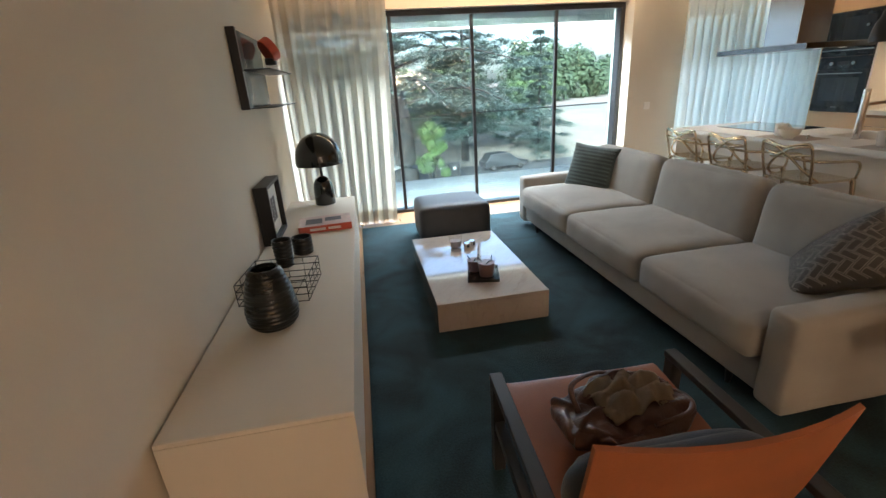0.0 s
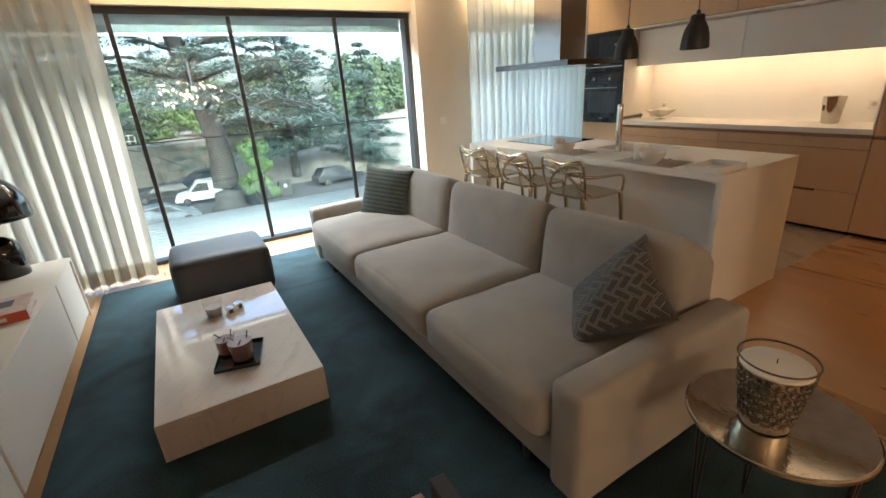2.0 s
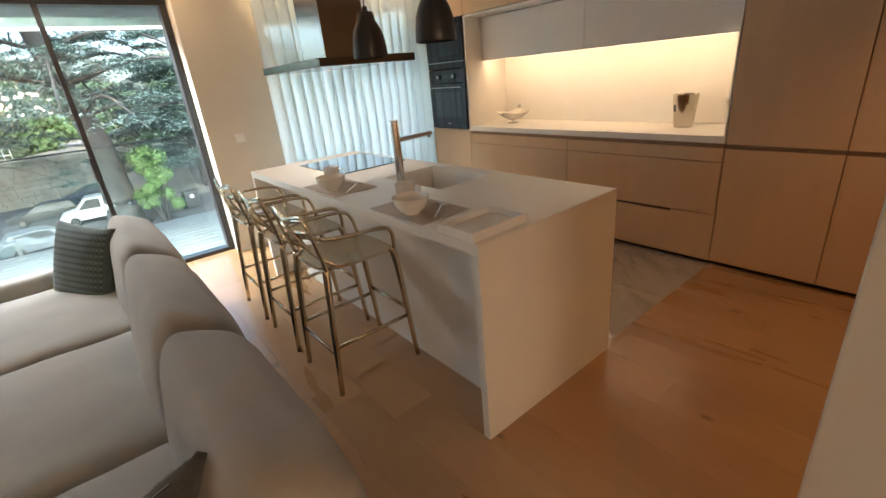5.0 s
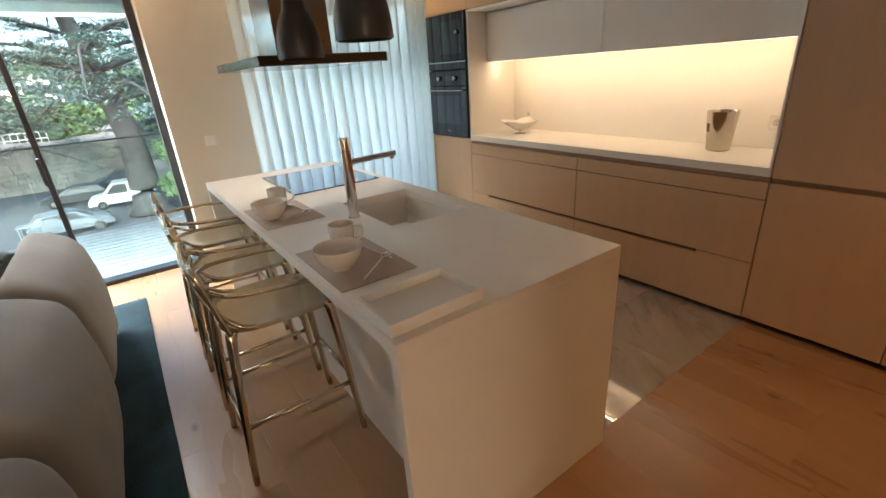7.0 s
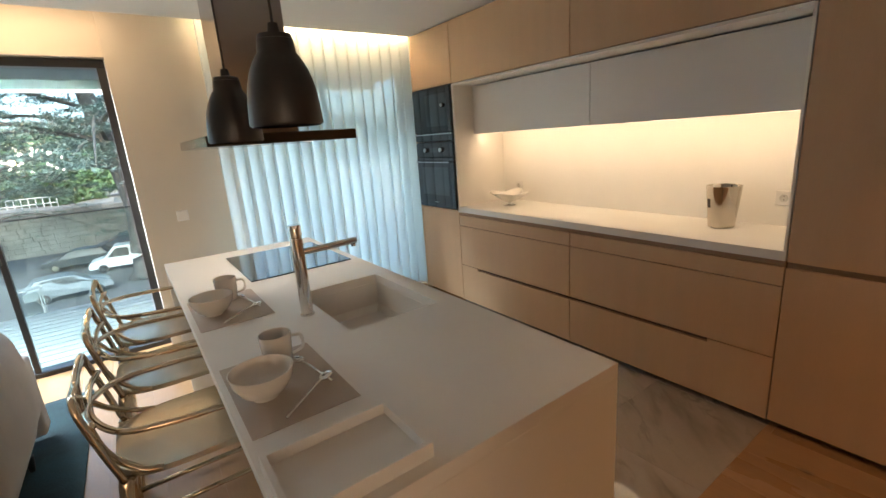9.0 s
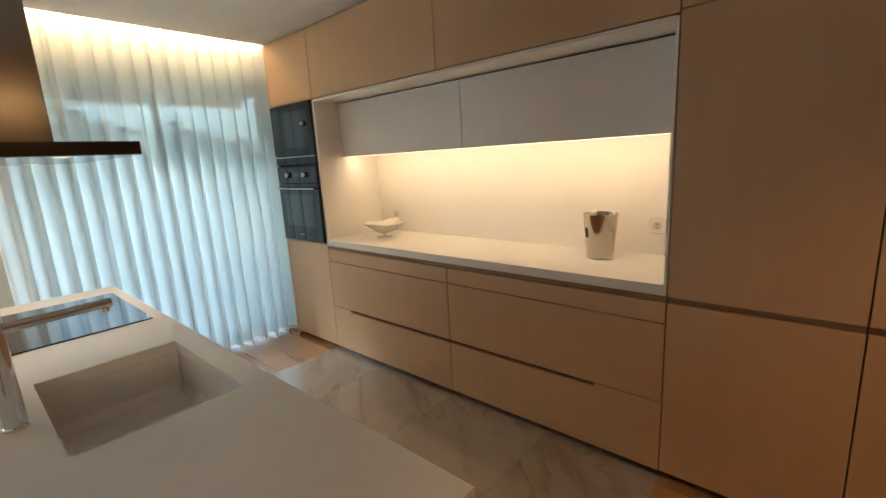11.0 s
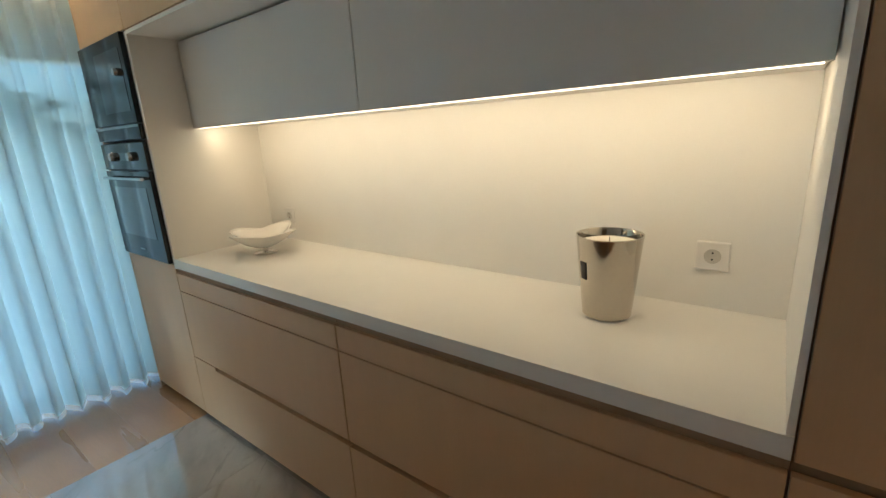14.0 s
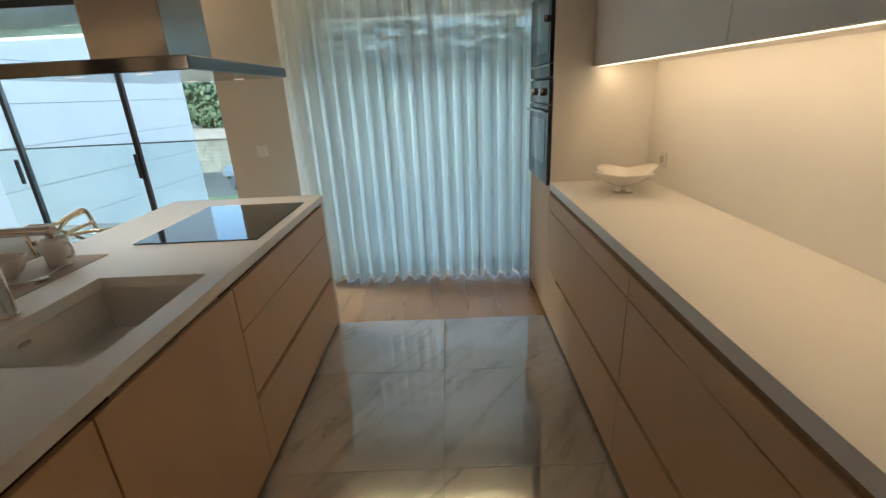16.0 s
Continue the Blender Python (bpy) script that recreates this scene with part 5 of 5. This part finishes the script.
for j in range(8):
    z = 0.036 + 0.0225 * j
    for i in range(16):
        a = 2 * math.pi * (i + 0.5 * (j % 2)) / 16
        rr = 0.0645 + (z - 0.02) * 0.146
        if z + 0.012 > 0.205:
            continue
        ring = []
        for k in range(9):
            b = 2 * math.pi * k / 8
            aa = a + 0.0108 * math.cos(b) / rr
            zz = z + 0.0108 * math.sin(b)
            r2 = 0.0645 + (zz - 0.02) * 0.146
            ring.append((r2 * math.cos(aa), r2 * math.sin(aa), zz))
        tube(ring, 0.0026, 5, lat)
tagged(part("lattice", lat, M_LATTICE, lc, "bronze ring lattice"), kind="stuff")
part("rim", tube([(0.0905 * math.cos(2 * math.pi * k / 40), 0.0905 * math.sin(2 * math.pi * k / 40), 0.206) for k in range(41)], 0.003, 5), M_LATTICE, lc)

# armchair with a bag
ac = thing("armchair", (0.765, 0.90, 0), "low armchair with dark wooden arms and a cognac leather sling", "armchair", rz=-3)
for s in (-1, 1):
    x = 0.345 * s
    part("arm", boxes((x - 0.024, x + 0.024, -0.46, 0.34, 0.405, 0.432), bevel=0.004), M_FRAMEWOOD, ac)
    part("front_leg", boxes((x - 0.022, x + 0.022, 0.285, 0.335, 0.0165, 0.4045), bevel=0.004), M_FRAMEWOOD, ac)
    part("rear_leg", box(bmesh.new(), x - 0.022, x + 0.022, -0.455, -0.405, 0.0005, 0.4045, bevel=0.004), M_FRAMEWOOD, ac)
    part("side_rail", box(bmesh.new(), x - 0.018, x + 0.018, -0.40, 0.284, 0.215, 0.255, bevel=0.004), M_FRAMEWOOD, ac)


def sling(profile, w, th, material, name, parent, label="", bow=0.0):
    bm = bmesh.new()
    pts = spline(profile, 6)
    n = 10
    for s in (0, 1):
        rows = []
        for i, p in enumerate(pts):
            d = (pts[min(i + 1, len(pts) - 1)] - pts[max(i - 1, 0)]).normalized()
            nn = Vector((0, -d.z, d.y)) * th * s
            rows.append([bm.verts.new((w * (-1 + 2 * k / n), p.y + nn.y - bow * (1 - (-1 + 2 * k / n) ** 2) * i / len(pts), p.z + nn.z - 0.02 * (1 - (-1 + 2 * k / n) ** 2) * (i / len(pts)) * (1 - i / len(pts)) * 4)) for k in range(n + 1)])
        for a, b in zip(rows, rows[1:]):
            for k in range(n):
                bm.faces.new((a[k], a[k + 1], b[k + 1], b[k]) if s else (a[k + 1], a[k], b[k], b[k + 1]))
        if s == 0:
            low = rows
    edge = lambda rr: rr[0] + [r[-1] for r in rr[1:-1]] + rr[-1][::-1] + [r[0] for r in rr[-2:0:-1]]
    a, b = edge(low), edge(rows)
    for i in range(len(a)):
        j = (i + 1) % len(a)
        bm.faces.new((a[i], a[j], b[j], b[i]))
    return part(name, bm, material, parent, label, smooth=50)


sling([(0, 0.40, 0.325), (0, 0.36, 0.345), (0, 0.15, 0.33), (0, -0.12, 0.30), (0, -0.22, 0.30)], 0.312, 0.022, M_LEATHER, "seat", ac)
sling([(0, -0.225, 0.29), (0, -0.265, 0.43), (0, -0.305, 0.60), (0, -0.335, 0.735)], 0.305, 0.014, M_LEATHER, "backrest", ac, bow=0.05)
part("lumbar_cushion", soft((0.56, 0.15, 0.22), 0.07, 12, puff=(0.02, 0.02, 0.015), m=pose(0.0, -0.185, 0.415, 20, 0, 0), wob=0.01), M_NAVY, ac, "navy cloth cushion", smooth=180)

hb = thing("handbag", (0.80, 1.00, 0.352), "slouched brown leather handbag with a beige cloth on the armchair", "handbag", rz=12)
bm = soft((0.40, 0.24, 0.07), 0.034, 34, puff=(0.02, 0.02, 0.012))
for v in bm.verts:
    q = noise.noise_vector(v.co * 9) * 0.034 + noise.noise_vector(v.co * 24) * 0.013 - Vector((0, 0, 0.02)) * abs(noise.noise(v.co * 17))
    v.co += q
    v.co.z = max(v.co.z + 0.045, 0.0)
part("bag_body", bm, M_BAG, hb, smooth=180)
part("strap", tube(spline([(-0.16, 0.03, 0.07), (-0.12, 0.12, 0.10), (0.0, 0.14, 0.10), (0.08, 0.10, 0.08)], 6), 0.010, 8, squash=0.5), M_BAG, hb, smooth=180)
part("strap", tube(spline([(0.02, -0.11, 0.06), (0.14, -0.13, 0.085), (0.20, -0.06, 0.075), (0.17, 0.03, 0.06)], 6), 0.010, 8, squash=0.5), M_BAG, hb, smooth=180)
bm = bmesh.new()
n = 34
g = [[bm.verts.new((-0.10 + 0.27 * i / n, -0.08 + 0.17 * j / n, 0)) for j in range(n + 1)] for i in range(n + 1)]
for row in g:
    for v in row:
        r = abs(noise.noise((v.co.x * 13, v.co.y * 15, 2.0))) * 0.085 + 0.014 * abs(noise.noise((v.co.x * 34, v.co.y * 34, 1)))
        v.co.z = 0.104 + r - 1.7 * (v.co.x - 0.03) ** 2 - 2.2 * v.co.y ** 2
for i in range(n):
    for j in range(n):
        bm.faces.new((g[i][j], g[i + 1][j], g[i + 1][j + 1], g[i][j + 1]))
bmesh.ops.solidify(bm, geom=bm.faces[:], thickness=0.004)
part("cloth", bm, M_CANVAS, hb, "crumpled beige cloth", smooth=180)

# chandelier of the dining end, which the balcony glass mirrors
ch = thing("chandelier", (1.35, -3.68, 0), "wide chandelier of many small clear bulbs on thin rods", "chandelier")
M_BULB = glow("bulb_glow", (1.0, 0.80, 0.55), 15.0)
part("canopy", lathe([(0.16, 2.37), (0.16, 2.398)], 24), M_CHROME, ch, smooth=40)
rr = random.Random(2)
for k in range(46):
    a, q = rr.uniform(0, 6.283), math.sqrt(rr.random())
    x, y, z = 0.85 * q * math.cos(a), 0.40 * q * math.sin(a), 1.62 + rr.uniform(-0.28, 0.30)
    part("rod", tube([(0.1 * x, 0.1 * y, 2.37), (x * 0.9, y * 0.9, z + 0.2), (x, y, z + 0.03)], 0.003, 4), M_CHROME, ch)
    part("bulb", lathe([(0.006, 0.03), (0.018, 0.012), (0.024, -0.006), (0.016, -0.026), (0.002, -0.032)][::-1], 10, m=pose(x, y, z)), M_BULB, ch, smooth=180)

# ---- kitchen things ----
M_PICTURE = mat("dark_picture", (0.055, 0.036, 0.026), 0.25, var=0.4, scale=5, fine=40, bump=0.0)
M_SOCKET = mat("socket_plastic", (0.52, 0.50, 0.46), 0.4, var=0.02, bump=0.0)


def plate(name, m, label, socket):
    t = thing(name, (0, 0, 0), label, "socket" if socket else "switch")
    t.matrix_basis = m
    part("plate", boxes((-0.041, 0.041, -0.041, 0.041, 0, 0.008), bevel=0.004), M_WHITELAC, t)
    if socket:
        part("well", lathe([(0.021, 0.0082), (0.021, 0.0095), (0.017, 0.0095), (0.015, 0.0086)], 24), M_SOCKET, t, smooth=40)
        for x in (-0.0095, 0.0095):
            part("pin_hole", lathe([(0.0026, 0.0087), (0.0026, 0.0092)], 10, m=pose(x, 0, 0)), M_BLACK, t)
    else:
        part("rocker", boxes((-0.032, 0.032, -0.032, 0.032, 0.0082, 0.011), bevel=0.001, seg=1), M_PORCELAIN, t)
    return t


plate("wall_socket", pose(6.0615, 3.89, 1.03, 0, -90, 0), "white round-well socket in the worktop niche", True)
plate("wall_socket", pose(6.0615, 1.90, 1.05, 0, -90, 0), "white round-well socket in the worktop niche", True)
plate("light_switch", pose(3.50, 4.9995, 1.05, 90, 0, 0), "white light switch beside the window", False)
plate("wall_socket", pose(3.2825, 0.485, 0.29, 0, -90, 0), "white socket low on the wall end", True)

wp = thing("wall_picture", (3.2825, 0.26, 0.37), "white framed dark picture low on the wall end", "picture frame")
for r in ((-0.25, -0.222, 0, 0.70), (0.222, 0.25, 0, 0.70), (-0.2218, 0.2218, 0, 0.028), (-0.2218, 0.2218, 0.672, 0.70)):
    part("frame_bar", boxes((-0.032, -0.004, *r), bevel=0.002, seg=1), M_WHITELAC, wp)
part("picture", boxes((-0.012, -0.0045, -0.2216, 0.2216, 0.0282, 0.6718)), M_PICTURE, wp, "dark brown picture")

tp = thing("kitchen_tap", (3.652, 2.665, IZ + 0.0005), "tall chrome kitchen tap with a straight spout", "tap")
part("column", lathe([(0.027, 0), (0.027, 0.006), (0.023, 0.008), (0.023, 0.30), (0.021, 0.302), (0.021, 0.306), (0.023, 0.308), (0.023, 0.35), (0.0215, 0.353)], 32), M_CHROME, tp, smooth=40)
part("spout", tube([(0.0, 0, 0.245), (0.23, -0.015, 0.255)], 0.0125, 20), M_CHROME, tp, smooth=40)
part("outlet", lathe([(0.009, 0), (0.009, 0.012)], 14, m=pose(0.215, -0.014, 0.232)), M_CHROME, tp, smooth=40)



def spoon(loc, rz, label):
    t = thing("spoon", loc, label, "spoon", "spoons", rz=rz)
    bm = bmesh.new()
    bmesh.ops.create_uvsphere(bm, u_segments=16, v_segments=8, radius=1.0)
    bmesh.ops.transform(bm, matrix=Matrix.Translation((0.105, 0, 0.007)) @ Matrix.Diagonal((0.025, 0.017, 0.006, 1)), verts=bm.verts)
    part("bowl", bm, M_CHROME, t, smooth=180)
    part("handle", tube(spline([(-0.085, 0, 0.004), (0.0, 0, 0.008), (0.06, 0, 0.010), (0.085, 0, 0.007)], 5), 0.0042, 8, squash=0.55), M_CHROME, t, smooth=180)


for (y0, y1) in ((2.775, 3.185), (2.005, 2.415)):
    pm = part("placemat", boxes((3.295, 3.56, y0, y1, IZ + 0.0005, IZ + 0.0032), bevel=0.0008, seg=1), M_MAT)
    tagged(pm, "beige rectangular placemat on the island", "placemat", "placemats")
    yc = (y0 + y1) / 2
    z = IZ + 0.0035
    b = thing("breakfast_bowl", (3.368, yc - 0.035, z), "plain white porcelain bowl on a placemat", "bowl", "bowls")
    part("shell", lathe([(0.034, 0), (0.036, 0.006), (0.058, 0.022), (0.076, 0.052), (0.081, 0.078), (0.078, 0.078), (0.072, 0.05), (0.052, 0.026), (0.001, 0.016)], 40), M_PORCELAIN, b, smooth=60)
    c = thing("coffee_cup", (3.447, yc + 0.115, z), "white porcelain cup on a placemat", "cup", "cups")
    part("shell", lathe([(0.034, 0), (0.040, 0.006), (0.046, 0.10), (0.0435, 0.10), (0.037, 0.012), (0.001, 0.008)], 32), M_PORCELAIN, c, smooth=60)
    part("handle", tube(spline([(0.044, -0.008, 0.082), (0.070, -0.014, 0.078), (0.071, -0.015, 0.040), (0.041, -0.008, 0.026)], 5), 0.0048, 8), M_PORCELAIN, c, smooth=180)
    spoon((3.445, yc - 0.125, z), 40, "polished steel spoon on a placemat")
    spoon((3.515, yc - 0.01, z), 100, "polished steel spoon on a placemat")

ty = thing("serving_tray", (3.432, 1.80, IZ + 0.0005), "white rectangular tray on the island", "tray")
part("base", boxes((-0.145, 0.145, -0.10, 0.10, 0, 0.008)), M_WHITE, ty)
part("rim", boxes((-0.145, -0.133, -0.10, 0.10, 0.0082, 0.034), (0.133, 0.145, -0.10, 0.10, 0.0082, 0.034), (-0.133, 0.133, -0.10, -0.088, 0.0082, 0.034), (-0.133, 0.133, 0.088, 0.10, 0.0082, 0.034)), M_WHITE, ty)


def pendant(x, y, z0):
    p = thing("pendant_lamp", (x, y, z0), "matt black bell pendant lamp over the island", "pendant lamp", "island pendants")
    prof = [(0.077, 0), (0.078, 0.004), (0.075, 0.045), (0.070, 0.080), (0.061, 0.110), (0.049, 0.134), (0.040, 0.147), (0.037, 0.172)]
    part("shade", lathe(prof + [(r - 0.004, z - 0.003) for r, z in prof[::-1]], 40, cap=False), M_BLACK, p, smooth=50)
    part("cap", lathe([(0.037, 0.1725), (0.034, 0.182), (0.013, 0.186), (0.010, 0.205), (0.001, 0.205)], 24), M_BLACK, p, smooth=50)
    part("cable", tube([(0, 0, 0.205), (0, 0, CEIL - z0 - 0.002)], 0.003, 6), M_BLACK, p)
    part("ceiling_rose", lathe([(0.045, CEIL - z0 - 0.025), (0.045, CEIL - z0 - 0.001)], 24), M_BLACK, p, smooth=40)


pendant(3.48, 2.52, 1.53)
pendant(3.495, 2.06, 1.55)

# bar stools
bs = thing("bar_stool", (3.20, 2.58, 0), "champagne metal bar stool with an interlaced looped back", "stool", "island stools")
bm = bmesh.new()
n = 14
g = []
for s in (1, -1):
    lay = []
    for i in range(n + 1):
        row = []
        for j in range(n + 1):
            u, v = -1 + 2 * i / n, -1 + 2 * j / n
            w = 0.195 if u > 0 else 0.195 - 0.035 * u * u
            k = (abs(u) ** 5 + abs(v) ** 5) ** 0.2 / max(abs(u), abs(v), 1e-6) if (u or v) else 1
            dish = 0.016 * (1 - u * u) * (1 - v * v)
            row.append(bm.verts.new((0.20 * u / k, w * v / k, 0.655 - dish + (0.008 if s > 0 else -0.010) - 0.012 * max(0, u) ** 4)))
        lay.append(row)
    for i in range(n):
        for j in range(n):
            q = (lay[i][j], lay[i + 1][j], lay[i + 1][j + 1], lay[i][j + 1])
            bm.faces.new(q if s > 0 else q[::-1])
    g.append(lay)
rim = [(i, 0) for i in range(n)] + [(n, j) for j in range(n)] + [(i, n) for i in range(n, 0, -1)] + [(0, j) for j in range(n, 0, -1)]
for a, b in zip(rim, rim[1:] + rim[:1]):
    bm.faces.new((g[0][a[0]][a[1]], g[1][a[0]][a[1]], g[1][b[0]][b[1]], g[0][b[0]][b[1]]))
part("seat", bm, M_GOLDSEAT, bs, smooth=60)
for sx in (-1, 1):
    for sy in (-1, 1):
        line = spline([(0.175 * sx, 0.165 * sy, 0.655), (0.19 * sx, 0.18 * sy, 0.56), (0.235 * sx, 0.195 * sy, 0.0)], 6)
        part("leg", tube(line, 1, 10, radii=[0.021 - 0.008 * i / (len(line) - 1) for i in range(len(line))]), M_GOLD, bs, smooth=180)
for sy in (-1, 1):
    part("footrest", tube([(-0.215, 0.188 * sy, 0.26), (0.215, 0.188 * sy, 0.26)], 0.010, 8), M_GOLD, bs, smooth=180)
for sx, z in ((-1, 0.22), (1, 0.30)):
    part("footrest", tube([(0.215 * sx, -0.185, z), (0.215 * sx, 0.185, z)], 0.010, 8), M_GOLD, bs, smooth=180)
# rear arch whose shoulders stand up and whose top rail sags
part("back_arch", tube(spline([(-0.18, -0.18, 0.655), (-0.205, -0.19, 0.76), (-0.232, -0.19, 0.88), (-0.238, -0.165, 0.918), (-0.246, -0.10, 0.908), (-0.252, 0.0, 0.888), (-0.246, 0.10, 0.908), (-0.238, 0.165, 0.918), (-0.232, 0.19, 0.88), (-0.205, 0.19, 0.76), (-0.18, 0.18, 0.655)], 6), 0.0095, 10), M_GOLD, bs, smooth=180)
for s in (-1, 1):
    # arm that sweeps across the back, and a band that falls from the shoulder to the other side of the seat
    part("arm_loop", tube(spline([(0.185, -0.185 * s, 0.655), (0.168, -0.205 * s, 0.745), (0.115, -0.210 * s, 0.782), (-0.03, -0.208 * s, 0.792), (-0.16, -0.175 * s, 0.80), (-0.225, -0.06 * s, 0.815), (-0.232, 0.09 * s, 0.835), (-0.212, 0.185 * s, 0.845)], 6), 0.0095, 10), M_GOLD, bs, smooth=180)
    part("back_band", tube(spline([(-0.238, 0.17 * s, 0.905), (-0.250, 0.06 * s, 0.885), (-0.240, -0.05 * s, 0.82), (-0.205, -0.135 * s, 0.735), (-0.14, -0.18 * s, 0.675), (-0.09, -0.185 * s, 0.658)], 6), 0.009, 8), M_GOLD, bs, smooth=180)
for y in (3.12, 3.66):
    copy_thing(bs, pose(3.20, y, 0))

# worktop things
dsh = thing("fruit_dish", (5.815, 3.77, 0.8955), "curved white dish with raised tips on a small foot", "dish", rz=20)
part("foot", lathe([(0.055, 0), (0.058, 0.003), (0.05, 0.006), (0.012, 0.008), (0.012, 0.024)], 32), M_CHROME, dsh, "polished round foot", smooth=40)
bm = bmesh.new()
n = 26
lay = []
for s in (0, 1):
    g = []
    for i in range(n + 1):
        row = []
        for j in range(n + 1):
            u, v = -1 + 2 * i / n, -1 + 2 * j / n
            x, y = u * math.sqrt(1 - v * v / 2), v * math.sqrt(1 - u * u / 2)
            q = math.hypot(x, y)
            a = math.atan2(y, x)
            reach = 0.146 * (1 + 0.20 * math.cos(4 * a))
            row.append(bm.verts.new((x * reach * 1.12, y * reach, 0.024 + 0.082 * q ** 1.5 + 0.009 * q ** 3 * math.cos(4 * a) + 0.004 * q ** 3 * math.cos(2 * a) + (0.0 if s == 0 else 0.005))))
        g.append(row)
    for i in range(n):
        for j in range(n):
            f = (g[i][j], g[i + 1][j], g[i + 1][j + 1], g[i][j + 1])
            bm.faces.new(f if s else f[::-1])
    lay.append(g)
rim = [(i, 0) for i in range(n)] + [(n, j) for j in range(n)] + [(i, n) for i in range(n, 0, -1)] + [(0, j) for j in range(n, 0, -1)]
for a, b in zip(rim, rim[1:] + rim[:1]):
    bm.faces.new((lay[0][a[0]][a[1]], lay[0][b[0]][b[1]], lay[1][b[0]][b[1]], lay[1][a[0]][a[1]]))
part("shell", bm, M_PORCELAIN, dsh, smooth=180)

M_GOLDSILVER = mat("pale_polished_metal", (0.56, 0.52, 0.45), 0.09, 1.0, var=0.04, bump=0.0)
bu = thing("metal_candle", (5.88, 2.13, 0.8955), "polished metal tumbler candle with white wax", "candle")
part("cup", lathe([(0.060, 0), (0.066, 0.004), (0.088, 0.230), (0.089, 0.234), (0.085, 0.234), (0.082, 0.228), (0.078, 0.200), (0.001, 0.200)], 56), M_GOLDSILVER, bu, smooth=40)
part("wax", lathe([(0.001, 0.2005), (0.0775, 0.2005), (0.0775, 0.211), (0.001, 0.212)], 40), M_WAXW, bu, smooth=40)
part("wick", tube([(0, 0, 0.211), (0.002, 0.001, 0.225)], 0.0012, 5), M_BLACK, bu)
lb = bmesh.new()
vs = []
for i in range(7):
    a = 2.35 + 0.32 * i / 6
    vs.append([lb.verts.new(((0.066 + 0.0974 * (z - 0.004) + 0.0012) * math.cos(a), (0.066 + 0.0974 * (z - 0.004) + 0.0012) * math.sin(a), z)) for z in (0.115, 0.165)])
for a, b in zip(vs, vs[1:]):
    lb.faces.new((a[0], b[0], b[1], a[1]))
part("label_plate", lb, M_BLACK, bu, "small dark label")

# ---- floor pieces ----
floor_ob = bpy.data.objects["floor"]
r9 = random.Random(11)


def shared(mesh, name, loc, parent):
    ob = new(name, mesh)
    ob.location, ob.parent = loc, parent
    return ob


def plank_mesh(w, length, h=0.018):
    bm = boxes((0.0002, w - 0.0002, 0.0002, length - 0.0002, -h, 0), bevel=0.0004, seg=1)
    me = bpy.data.meshes.new("plank")
    bm.to_mesh(me)
    bm.free()
    me.materials.append(M_PLANK)
    return me


# oak planks: living room and hall, up to the marble of the kitchen
PW = 0.22
SIZES = (1.7, 1.95, 2.2, 2.4)
LENGTHS = [plank_mesh(PW, s) for s in SIZES]
MARBLE_X = 4.15


def plank_rows(x0, x1, y0, y1, seed):
    x = x0
    while x < x1 - 0.01:
        y, w = y0 - r9.uniform(0, 1.2), min(PW, x1 - x)
        while y < y1:
            k = r9.randrange(4)
            s = SIZES[k]
            a, b = max(y, y0), min(y + s, y1)
            me = LENGTHS[k] if (a == y and b == y + s and w == PW) else plank_mesh(w, b - a)
            if b - a > 0.02:
                shared(me, "plank", (x, a, 0), floor_ob)
            y += s
        x += w


plank_rows(-0.68, MARBLE_X, FLOOR_Y0, 5.165, 1)
plank_rows(MARBLE_X, 6.10, FLOOR_Y0, KY - 0.005, 2)
plank_rows(MARBLE_X, 6.10, 4.14, 5.165, 3)
for x0, x1 in ((MARBLE_X, 4.86), (4.86, 5.52), (5.52, 6.10)):
    for y0, y1 in ((1.70, 2.26), (2.26, 2.91), (2.91, 3.57), (3.57, 4.14)):
        part("tile", boxes((x0 + 0.0006, x1 - 0.0006, y0 + 0.0006, y1 - 0.0006, -0.018, 0.0), bevel=0.0006, seg=1), M_TILE, floor_ob)
